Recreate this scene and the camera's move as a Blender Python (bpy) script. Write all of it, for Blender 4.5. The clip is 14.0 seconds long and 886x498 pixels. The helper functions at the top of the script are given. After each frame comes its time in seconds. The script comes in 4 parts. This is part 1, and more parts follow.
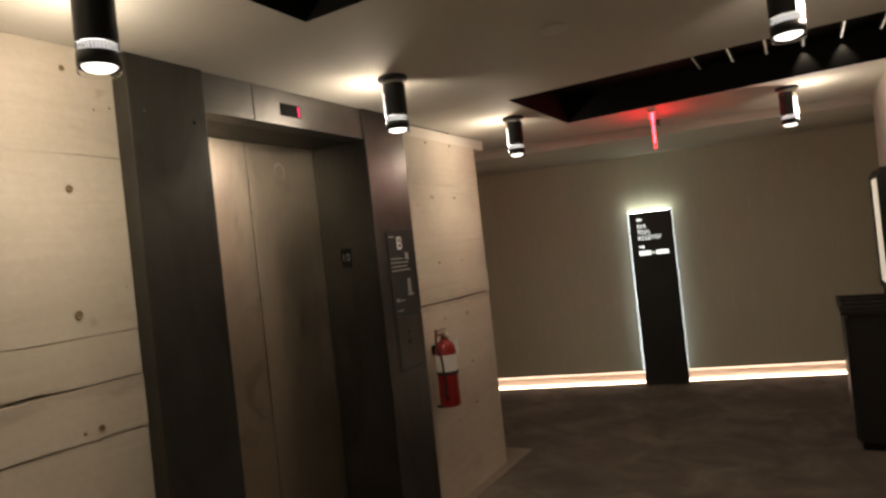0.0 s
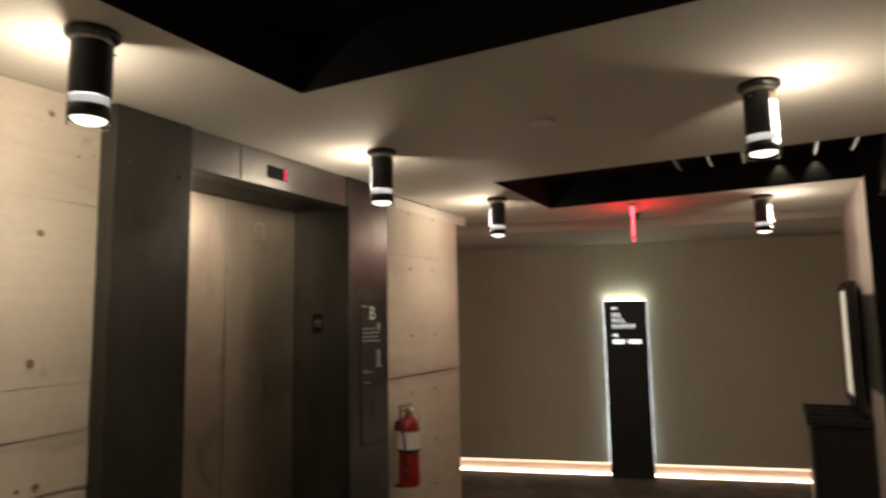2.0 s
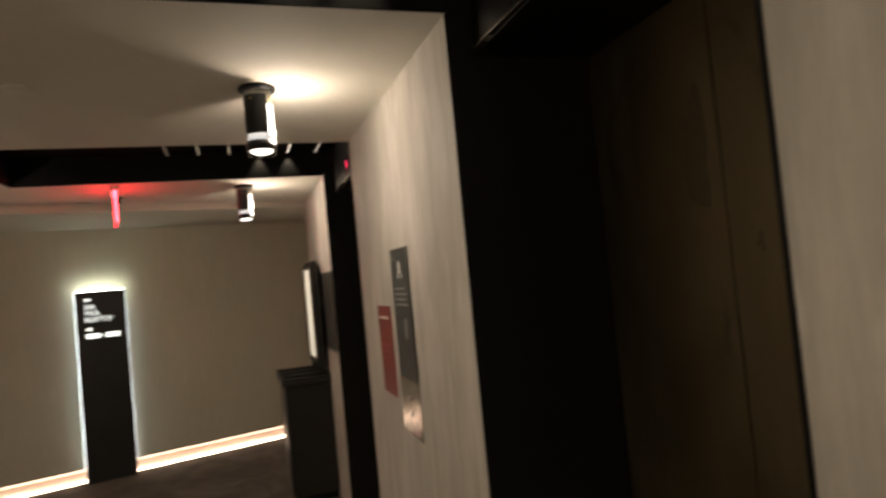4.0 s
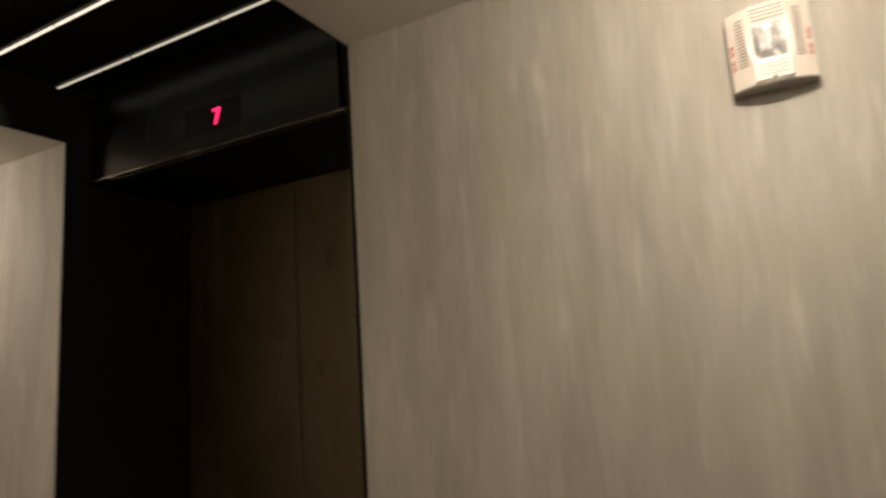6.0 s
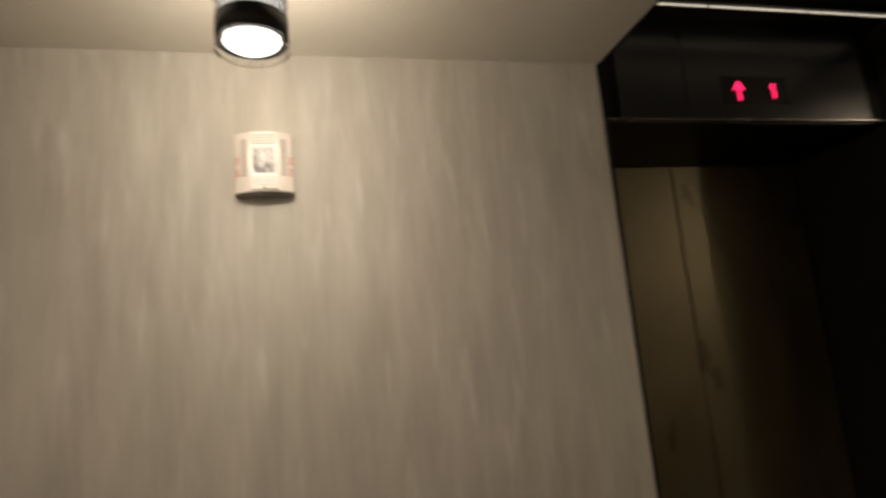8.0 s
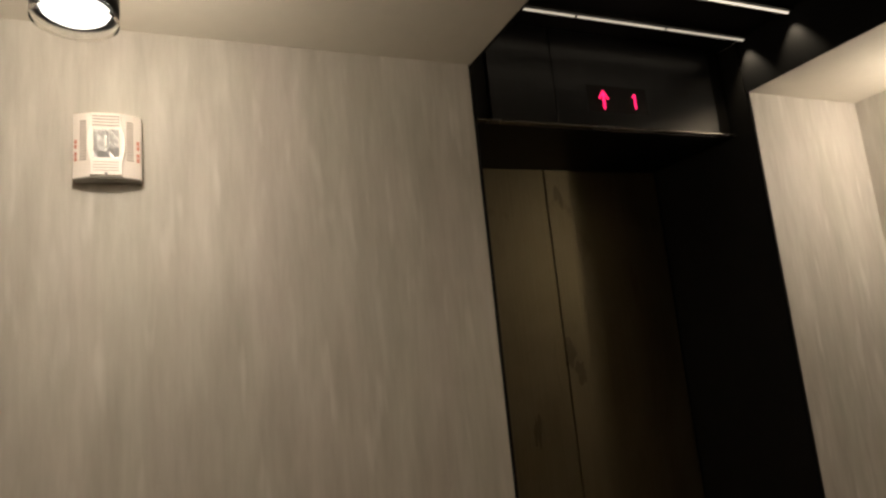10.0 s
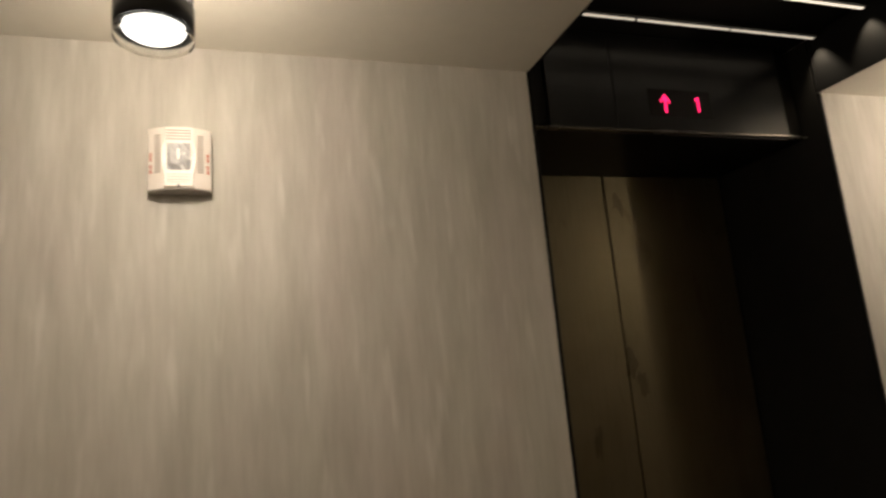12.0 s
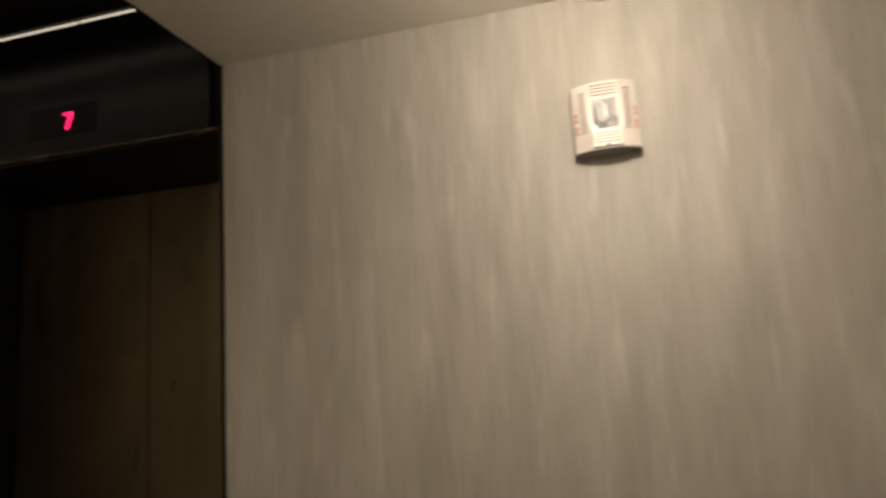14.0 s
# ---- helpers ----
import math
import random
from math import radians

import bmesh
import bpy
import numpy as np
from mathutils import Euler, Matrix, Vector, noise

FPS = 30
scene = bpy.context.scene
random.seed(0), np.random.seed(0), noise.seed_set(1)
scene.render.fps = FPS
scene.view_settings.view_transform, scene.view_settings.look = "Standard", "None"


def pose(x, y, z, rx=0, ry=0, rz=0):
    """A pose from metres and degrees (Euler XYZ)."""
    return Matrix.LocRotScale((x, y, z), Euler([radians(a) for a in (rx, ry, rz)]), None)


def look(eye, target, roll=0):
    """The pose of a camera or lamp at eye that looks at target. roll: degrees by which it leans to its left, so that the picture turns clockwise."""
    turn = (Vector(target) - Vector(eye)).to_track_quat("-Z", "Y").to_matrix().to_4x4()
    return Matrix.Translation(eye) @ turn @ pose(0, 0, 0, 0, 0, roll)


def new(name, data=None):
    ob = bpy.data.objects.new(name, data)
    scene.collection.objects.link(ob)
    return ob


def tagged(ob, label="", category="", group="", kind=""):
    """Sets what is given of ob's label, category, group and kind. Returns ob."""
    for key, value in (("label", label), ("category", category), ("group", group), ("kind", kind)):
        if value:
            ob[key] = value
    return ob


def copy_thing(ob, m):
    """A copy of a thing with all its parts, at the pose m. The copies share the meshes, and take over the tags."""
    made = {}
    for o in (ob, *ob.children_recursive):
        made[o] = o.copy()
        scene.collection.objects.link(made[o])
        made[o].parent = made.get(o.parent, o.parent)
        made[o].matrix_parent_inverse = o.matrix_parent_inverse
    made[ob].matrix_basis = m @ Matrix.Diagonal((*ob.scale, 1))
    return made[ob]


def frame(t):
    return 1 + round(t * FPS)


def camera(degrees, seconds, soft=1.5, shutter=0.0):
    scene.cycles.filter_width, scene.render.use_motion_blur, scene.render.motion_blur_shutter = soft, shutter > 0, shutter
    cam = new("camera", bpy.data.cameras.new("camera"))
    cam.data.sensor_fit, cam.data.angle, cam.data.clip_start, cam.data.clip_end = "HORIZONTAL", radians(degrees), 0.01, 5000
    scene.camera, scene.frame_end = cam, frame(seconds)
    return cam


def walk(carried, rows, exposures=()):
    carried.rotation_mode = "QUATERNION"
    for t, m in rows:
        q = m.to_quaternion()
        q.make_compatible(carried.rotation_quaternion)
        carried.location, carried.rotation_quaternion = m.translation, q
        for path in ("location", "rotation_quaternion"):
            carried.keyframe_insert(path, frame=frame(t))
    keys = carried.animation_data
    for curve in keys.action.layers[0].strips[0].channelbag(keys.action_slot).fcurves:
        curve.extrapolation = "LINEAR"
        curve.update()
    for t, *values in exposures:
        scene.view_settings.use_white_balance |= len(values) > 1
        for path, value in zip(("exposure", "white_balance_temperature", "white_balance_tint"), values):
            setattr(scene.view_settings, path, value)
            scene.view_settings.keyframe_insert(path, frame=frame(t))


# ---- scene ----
cam = camera(70.96, 14.0, soft=2.6, shutter=0.5)
# seconds, place in metres, yaw, pitch and roll in degrees
PATH = [
    (0, 0.070, -0.114, 1.601, 30.17, 0.32, 6.17),
    (0.5, 0.096, -0.087, 1.614, 28.79, -1.15, 5.18),
    (1, 0.072, -0.059, 1.616, 29.47, 2.68, 4.31),
    (1.5, 0.086, -0.089, 1.655, 31.10, 7.01, 1.88),
    (2, 0.084, -0.102, 1.646, 27.95, 6.33, 0.99),
    (2.5, 0.133, -0.071, 1.652, 11.81, 4.02, 3.77),
    (2.7, 0.116, -0.067, 1.652, 6.63, 2.79, 4.94),
    (4.8, -0.134, -0.298, 1.695, -33.98, 5.15, 4.03),
    (5, -0.168, -0.323, 1.705, -38.63, 6.47, 4.09),
    (5.5, -0.398, -0.379, 1.713, -51.22, 8.23, 4.72),
    (6, -0.519, -0.401, 1.703, -61.68, 9.08, 3.76),
    (6.5, -0.637, -0.392, 1.701, -73.03, 10.65, 3.64),
    (7, -0.727, -0.359, 1.710, -85.77, 10.13, 4.50),
    (7.5, -0.763, -0.485, 1.689, -92.12, 10.83, 3.20),
    (8, -0.760, -0.505, 1.688, -102.66, 10.66, 4.90),
    (8.5, -0.772, -0.539, 1.700, -111.15, 9.34, 5.14),
    (10.8, -0.762, -0.584, 1.674, -112.38, 9.37, 5.42),
    (11, -0.763, -0.574, 1.697, -112.33, 8.34, 5.18),
    (11.5, -0.773, -0.612, 1.676, -109.30, 10.21, 5.17),
    (12, -0.757, -0.567, 1.680, -107.28, 10.89, 4.83),
    (12.5, -0.726, -0.531, 1.683, -101.67, 11.46, 4.18),
    (13, -0.721, -0.514, 1.700, -93.11, 10.78, 3.04),
    (13.5, -0.671, -0.414, 1.721, -85.95, 9.85, 3.83),
    (14, -0.613, -0.410, 1.738, -75.25, 8.85, 3.65),
]
walk(cam, [(t, pose(x, y, z, 90 + pitch, roll, yaw)) for t, x, y, z, yaw, pitch, roll in PATH],
     exposures=[(0.0, 0.15), (1.0, 0.12), (2.7, 0.28), (4.8, 0.54), (5.5, 0.44), (6.6, 0.25), (8.5, 0.17), (11.0, 0.22), (12.0, 0.30), (14.0, 0.22)])

# ---- plan ----
XE = 0.598          # east wall, papered
XW = -1.985         # west wall, concrete
ZC = 2.42           # lobby ceiling
ZH = 2.400          # ceiling of the cross corridor
YS = -2.80         # south wall
YN = 5.55           # where the east wall ends at the cross corridor
YK = 4.03           # where the concrete wall ends
COFFER_X = -1.30    # west end of the dark ceiling coffers
ZT = 2.600          # top of the coffers
BAYS = [(3.16, 4.193), (0.406, 1.498), (-2.28, -1.287)]   # the three east lifts, along y
FAR_Y, FAR_SLOPE = 6.968, 0.266                           # far wall: y = FAR_Y + FAR_SLOPE * x
# the last west lamp is unseen, added to carry the row southwards
LAMPS_WEST = [(-1.475, 0.868), (-1.478, 2.262), (-1.478, 3.63), (-1.475, -0.52)]
LAMPS_EAST = [(0.088, 2.215), (0.062, 4.50), (0.115, -0.456), (0.09, -2.68)]

# ---- world and lamps ----
world = bpy.data.worlds.new("world")
scene.world = world
world.use_nodes = True
world.node_tree.nodes["Background"].inputs[0].default_value = (0.02, 0.018, 0.015, 1)
world.node_tree.nodes["Background"].inputs[1].default_value = 0.05

WARM = (1.0, 0.845, 0.665)


def lamp_light(name, kind, place, power, colour, size=0.02, target=None, angle=None, blend=0.4):
    data = bpy.data.lights.new(name, kind)
    data.energy, data.color = power, colour
    if kind in ("POINT", "SPOT"):
        data.shadow_soft_size = size
    if kind == "SPOT":
        data.spot_size, data.spot_blend = radians(angle), blend
    ob = new(name, data)
    ob.matrix_world = look(place, target) if target else pose(*place)
    return ob


for x, y in LAMPS_WEST + LAMPS_EAST:
    side, spill, wash, down = (-1, 3.1, 0.95, 9.2) if x < -1 else (1, 3.3, 0.55, 4.5)
    lamp_light("window_light", "POINT", (x + side * 0.068, y, 2.240), spill, WARM, 0.012)
    face = lamp_light("window_wash", "AREA", (x + side * 0.056, y, 2.275), wash, WARM, target=(x + side, y, 2.275))
    face.data.shape, face.data.size, face.data.size_y = "RECTANGLE", 0.05, 0.10
    lamp_light("down_light", "SPOT", (x, y, 2.158), down, WARM, 0.030, (x, y, 0), 179, 0.65)
# ends of the brightest light bars, close to the coffers' end faces
for x, y, s in ((0.36, 4.187, -1), (0.17, 4.187, -1), (0.342, 1.492, -1), (0.16, 1.492, -1), (0.565, -2.274, 1), (0.40, -2.274, 1)):
    lamp_light("bar_end_light", "SPOT", (x, y + s * 0.025, ZT - 0.024), 1.8, (1.0, 0.84, 0.62), 0.004, (x, y + s * 0.012, ZT - 0.2), 75, 0.8)


# ---- materials ----
def material(name):
    m = bpy.data.materials.new(name)
    m.use_nodes = True
    nt = m.node_tree
    return m, nt, nt.nodes["Principled BSDF"]


def link(nt, a, b):
    nt.links.new(a, b)


def node(nt, kind, **values):
    n = nt.nodes.new(kind)
    for k, v in values.items():
        n.inputs[k].default_value = v
    return n


def coords(nt, scale=(1, 1, 1), rot=(0, 0, 0)):
    tc = nt.nodes.new("ShaderNodeTexCoord")
    mp = nt.nodes.new("ShaderNodeMapping")
    mp.inputs["Scale"].default_value = scale
    mp.inputs["Rotation"].default_value = rot
    link(nt, tc.outputs["Object"], mp.inputs["Vector"])
    return mp.outputs["Vector"]


def noise_tex(nt, vec, scale, detail=4.0, rough=0.55, distortion=0.0):
    n = node(nt, "ShaderNodeTexNoise", Scale=scale, Detail=detail, Roughness=rough, Distortion=distortion)
    link(nt, vec, n.inputs["Vector"])
    return n.outputs["Fac"]


def ramp(nt, fac, stops):
    r = nt.nodes.new("ShaderNodeValToRGB")
    els = r.color_ramp.elements
    while len(els) < len(stops):
        els.new(0.5)
    for e, (p, c) in zip(els, stops):
        e.position, e.color = p, (*c, 1)
    link(nt, fac, r.inputs["Fac"])
    return r.outputs["Color"]


def mix(nt, fac, a, b, how="MIX"):
    m = nt.nodes.new("ShaderNodeMix")
    m.data_type, m.blend_type = "RGBA", how
    for sock, val in ((m.inputs[0], fac), (m.inputs[6], a), (m.inputs[7], b)):
        if isinstance(val, (int, float)):
            sock.default_value = val
        elif isinstance(val, tuple):
            sock.default_value = (*val, 1)
        else:
            link(nt, val, sock)
    return m.outputs[2]


def bump(nt, bsdf, height, strength=0.2, distance=0.01):
    b = node(nt, "ShaderNodeBump", Strength=strength, Distance=distance)
    link(nt, height, b.inputs["Height"])
    link(nt, b.outputs["Normal"], bsdf.inputs["Normal"])


def paper_material(name, dark, light):
    """Papered wall with soft vertical brush dabs, a cloudy ground and a fine weave."""
    m, nt, b = material(name)
    ground = noise_tex(nt, coords(nt, (8, 8, 1.5)), 1.0, 3, 0.5, 0.5)
    dab = noise_tex(nt, coords(nt, (20, 20, 3.4)), 1.0, 3, 0.5, 0.12)
    fine = noise_tex(nt, coords(nt, (75, 75, 9)), 1.0, 3, 0.6, 0.3)
    cloud = noise_tex(nt, coords(nt), 1.6, 3, 0.55)
    mid = tuple((p + q) / 2 for p, q in zip(dark, light))
    c = ramp(nt, ground, [(0.30, dark), (0.50, mid), (0.70, light)])
    c = mix(nt, 0.42, c, ramp(nt, dab, [(0.34, dark), (0.52, mid), (0.68, light)]))
    c = mix(nt, 0.24, c, ramp(nt, cloud, [(0.34, dark), (0.66, light)]))
    c = mix(nt, 0.16, c, ramp(nt, fine, [(0.34, dark), (0.66, light)]))
    tint = noise_tex(nt, coords(nt, (6, 6, 1.4)), 1.0, 3, 0.5, 0.4)
    c = mix(nt, 0.6, c, ramp(nt, tint, [(0.36, (0.55, 0.50, 0.48)), (0.64, (0.48, 0.49, 0.43))]), "SOFT_LIGHT")
    stroke = noise_tex(nt, coords(nt, (27, 27, 4.2)), 1.0, 2, 0.5, 0.12)
    c = mix(nt, ramp(nt, stroke, [(0.60, (0, 0, 0)), (0.76, (0.44, 0.44, 0.44))]), c, tuple(min(v * 1.18, 1) for v in light))
    link(nt, c, b.inputs["Base Color"])
    b.inputs["Roughness"].default_value = 0.62
    weave = noise_tex(nt, coords(nt, (300, 300, 180)), 1.0, 2)
    bump(nt, b, mix(nt, 0.4, weave, fine), 0.16, 0.003)
    return m


def concrete_material():
    m, nt, b = material("board_formed_concrete")
    v = coords(nt)
    cloud = noise_tex(nt, v, 1.7, 6, 0.6)
    grain = noise_tex(nt, v, 42, 5, 0.7)
    streak = noise_tex(nt, coords(nt, (1, 1.2, 26)), 1.4, 4, 0.6, 0.4)
    c = ramp(nt, cloud, [(0.28, (0.53, 0.445, 0.345)), (0.5, (0.64, 0.555, 0.44)), (0.72, (0.73, 0.645, 0.535))])
    c = mix(nt, 0.35, c, ramp(nt, streak, [(0.3, (0.50, 0.44, 0.34)), (0.7, (0.68, 0.62, 0.52))]))
    c = mix(nt, 0.13, c, ramp(nt, grain, [(0.35, (0.28, 0.24, 0.19)), (0.65, (0.62, 0.57, 0.49))]))
    spot = noise_tex(nt, v, 9.0, 2, 0.5)
    c = mix(nt, ramp(nt, spot, [(0.70, (0, 0, 0)), (0.80, (0.5, 0.5, 0.5))]), c, (0.36, 0.26, 0.16))
    wash = noise_tex(nt, coords(nt, (1, 0.8, 2.0)), 1.9, 5, 0.65, 1.0)
    c = mix(nt, ramp(nt, wash, [(0.52, (0, 0, 0)), (0.74, (0.45, 0.45, 0.45))]), c, (0.37, 0.31, 0.23))
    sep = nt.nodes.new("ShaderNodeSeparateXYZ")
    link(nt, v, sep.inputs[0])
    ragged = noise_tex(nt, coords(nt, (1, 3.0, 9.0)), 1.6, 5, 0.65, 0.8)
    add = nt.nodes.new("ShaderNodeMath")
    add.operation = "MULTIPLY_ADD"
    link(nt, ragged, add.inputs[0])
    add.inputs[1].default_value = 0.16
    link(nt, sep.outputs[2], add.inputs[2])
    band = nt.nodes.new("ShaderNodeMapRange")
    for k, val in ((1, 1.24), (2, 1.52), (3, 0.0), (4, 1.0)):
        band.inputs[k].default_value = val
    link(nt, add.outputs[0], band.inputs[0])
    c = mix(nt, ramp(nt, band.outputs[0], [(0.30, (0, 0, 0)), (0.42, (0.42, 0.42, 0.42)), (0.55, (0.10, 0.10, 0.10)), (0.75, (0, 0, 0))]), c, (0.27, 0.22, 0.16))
    oi = nt.nodes.new("ShaderNodeObjectInfo")
    c = mix(nt, 0.10, c, ramp(nt, oi.outputs["Random"], [(0.0, (0.46, 0.40, 0.31)), (1.0, (0.70, 0.64, 0.54))]))
    link(nt, c, b.inputs["Base Color"])
    b.inputs["Roughness"].default_value = 0.7
    bump(nt, b, mix(nt, 0.5, grain, cloud), 0.35, 0.006)
    return m


def steel_material(name, dark, light, rough=0.34, vertical=True, stains=False, even=1.0, alpha=1.0):
    """Brushed steel with smears and finger marks."""
    m, nt, b = material(name)
    brush = noise_tex(nt, coords(nt, (160, 160, 1.5) if vertical else (1.5, 1.5, 160)), 1.0, 3, 0.6)
    smear = noise_tex(nt, coords(nt, (1, 1, 0.55)), 3.2, 5, 0.62, 0.8)
    c = mix(nt, 0.78, ramp(nt, brush, [(0.3, dark), (0.7, light)]), ramp(nt, smear, [(0.30, dark), (0.74, light)]))
    if stains:
        blot = noise_tex(nt, coords(nt, (1, 1, 0.7)), 4.6, 3, 0.5, 1.2)
        c = mix(nt, ramp(nt, blot, [(0.63, (0, 0, 0)), (0.75, (0.6, 0.6, 0.6))]), c, tuple(0.68 * v for v in dark))
        mist = noise_tex(nt, coords(nt, (1, 1.6, 0.35)), 2.3, 4, 0.6, 0.6)
        c = mix(nt, ramp(nt, mist, [(0.55, (0, 0, 0)), (0.72, (0.5, 0.5, 0.5))]), c, tuple(min(1.25 * v, 1) for v in light))
    link(nt, c, b.inputs["Base Color"])
    b.inputs["Metallic"].default_value = 1.0
    b.inputs["Alpha"].default_value = alpha
    r = ramp(nt, smear, [(0.3, (rough - 0.08 * even,) * 3), (0.7, (rough + 0.12 * even,) * 3)])
    link(nt, r, b.inputs["Roughness"])
    bump(nt, b, brush, 0.05, 0.002)
    return m


def plain(name, colour, rough=0.5, metal=0.0, vary=0.12, scale=30.0, bumpy=0.08):
    """Paint, plastic or plain metal with slight mottling and a fine grain."""
    m, nt, b = material(name)
    n = noise_tex(nt, coords(nt), scale, 4, 0.6)
    lo = tuple(max(c * (1 - vary), 0.0) for c in colour)
    hi = tuple(min(c * (1 + vary), 1.0) for c in colour)
    big = noise_tex(nt, coords(nt), scale / 12, 3, 0.5)
    c = mix(nt, 0.5, ramp(nt, n, [(0.3, lo), (0.7, hi)]), ramp(nt, big, [(0.3, lo), (0.7, hi)]))
    link(nt, c, b.inputs["Base Color"])
    b.inputs["Roughness"].default_value = rough
    b.inputs["Metallic"].default_value = metal
    bump(nt, b, n, bumpy, 0.002)
    return m


def glow(name, colour, strength):
    m, nt, b = material(name)
    b.inputs["Base Color"].default_value = (*[min(c, 0.8) for c in colour], 1)
    b.inputs["Emission Color"].default_value = (*colour, 1)
    b.inputs["Emission Strength"].default_value = strength
    return m


def carpet_material():
    m, nt, b = material("carpet")
    v = coords(nt)
    pile = noise_tex(nt, v, 320, 3, 0.7)
    patch = noise_tex(nt, v, 2.4, 5, 0.65, 0.6)
    c = ramp(nt, patch, [(0.34, (0.065, 0.054, 0.044)), (0.50, (0.13, 0.11, 0.09)), (0.66, (0.23, 0.20, 0.168))])
    c = mix(nt, 0.4, c, ramp(nt, pile, [(0.3, (0.05, 0.042, 0.034)), (0.7, (0.22, 0.19, 0.16))]))
    link(nt, c, b.inputs["Base Color"])
    b.inputs["Roughness"].default_value = 0.95
    bump(nt, b, pile, 0.6, 0.006)
    return m


M_PAPER = paper_material("wallpaper", (0.385, 0.366, 0.333), (0.69, 0.66, 0.618))
M_FAR = paper_material("wallpaper_far", (0.615, 0.598, 0.49), (0.675, 0.655, 0.542))
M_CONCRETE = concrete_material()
M_CARPET = carpet_material()
M_CEILING = plain("ceiling_paint", (0.70, 0.66, 0.58), 0.75, 0, 0.04, 24, 0.05)
M_BLACK = plain("black_paint", (0.007, 0.0065, 0.006), 0.8, 0, 0.3, 20)
M_SURROUND = plain("black_steel", (0.020, 0.018, 0.015), 0.45, 0.6, 0.3, 14)
M_JAMB = plain("black_lining", (0.011, 0.010, 0.008), 0.7, 0, 0.3, 14)
M_FRAME = steel_material("dark_steel", (0.072, 0.072, 0.066), (0.146, 0.145, 0.133), 0.38, even=0.5)
M_DOOR = steel_material("door_steel", (0.50, 0.43, 0.34), (0.70, 0.62, 0.51), 0.38, stains=True, even=0.4)
M_DOOR_EAST = steel_material("bronze_door_steel", (0.13, 0.107, 0.060), (0.23, 0.19, 0.116), 0.54, stains=True)
M_TRANSOM = steel_material("transom_steel", (0.092, 0.090, 0.087), (0.120, 0.117, 0.113), 0.30, False, even=0.15)
M_SMUDGE = steel_material("smudged_steel", (0.055, 0.042, 0.022), (0.10, 0.08, 0.045), 0.6, alpha=0.3)
# paler steel that paints the opposite wall's reflection onto the doors
M_PALE_SHEEN = steel_material("sheen_steel", (0.26, 0.215, 0.13), (0.42, 0.355, 0.235), 0.55, alpha=0.32)
M_HEADER = steel_material("header_steel", (0.18, 0.174, 0.168), (0.28, 0.27, 0.26), 0.36, False, even=0.6)
M_PLATE = steel_material("plate_steel", (0.35, 0.33, 0.30), (0.55, 0.52, 0.47), 0.22)
M_LAMP = plain("lamp_black", (0.016, 0.017, 0.018), 0.42, 0.2, 0.2, 60)
M_CANOPY = plain("lamp_canopy", (0.10, 0.095, 0.085), 0.5, 0.4, 0.2, 60)
M_SHADE_IN = plain("lamp_inner", (0.75, 0.72, 0.66), 0.4, 0, 0.05, 60)
M_BULB = glow("window_glow", (1.0, 0.96, 0.92), 3.0)
M_LENS = glow("lens_glow", (1.0, 0.94, 0.84), 2.4)
M_RING = glow("ring_glow", (1.0, 0.96, 0.92), 0.65)
M_BAR = glow("bar_glow", (1.0, 0.86, 0.68), 0.5)
M_BAR_HOT = glow("bar_glow_hot", (1.0, 0.86, 0.68), 1.0)
M_BAR_MID = glow("bar_glow_mid", (1.0, 0.82, 0.56), 0.26)
M_BAR_DIM = glow("bar_glow_dim", (1.0, 0.86, 0.68), 0.05)
M_LED = glow("cove_led", (1.0, 0.76, 0.57), 12.0)
M_LED_SOFT = glow("cove_led_soft", (1.0, 0.72, 0.52), 2.2)
M_HALO = glow("halo_led", (0.90, 1.0, 0.98), 3.2)
M_HALO_TOP = glow("halo_led_top", (0.95, 1.0, 0.82), 22.0)
M_BOX = glow("light_box_glow", (1.0, 0.88, 0.68), 0.45)
M_RED = glow("red_led", (1.0, 0.015, 0.11), 2.2)
M_EXIT = glow("exit_red", (1.0, 0.02, 0.03), 22.0)
M_EXIT_DIM = glow("exit_red_dim", (1.0, 0.02, 0.03), 3.5)
M_WHITE_MARK = plain("white_mark", (0.80, 0.80, 0.78), 0.5, 0, 0.03)
M_SIGN_LIT = glow("lit_lettering", (0.95, 1.0, 0.93), 1.3)
M_GREY_MARK = plain("grey_mark", (0.34, 0.33, 0.31), 0.5, 0, 0.1)
M_DIM_MARK = plain("dim_mark", (0.20, 0.195, 0.18), 0.5, 0, 0.1)
M_DARK_PLATE = plain("dark_plate", (0.035, 0.036, 0.035), 0.35, 0.2, 0.2, 40)
M_STROBE = plain("strobe_white", (0.84, 0.78, 0.72), 0.4, 0, 0.03, 40, 0.03)
M_SLOT = plain("grille_shade", (0.26, 0.21, 0.17), 0.7)
M_STROBE_UNDER = plain("strobe_underside", (0.30, 0.28, 0.25), 0.6)
M_CHROME = plain("chrome", (0.85, 0.85, 0.86), 0.08, 1.0, 0.05, 20)
M_REFLECTOR = plain("silver_reflector", (0.93, 0.93, 0.94), 0.12, 0.62, 0.04, 160)
M_PINK = plain("faded_red_print", (0.62, 0.24, 0.17), 0.6, 0, 0.15)
M_NECK = plain("lamp_neck", (0.42, 0.39, 0.34), 0.4, 0.5, 0.12, 60)
M_WORN = plain("worn_patch", (0.80, 0.72, 0.60), 0.6, 0.2, 0.25, 60)
M_RED_PAINT = plain("red_paint", (0.27, 0.013, 0.011), 0.35, 0, 0.2, 30)
M_RED_PLATE = plain("red_plate", (0.24, 0.030, 0.024), 0.45, 0, 0.12, 30)
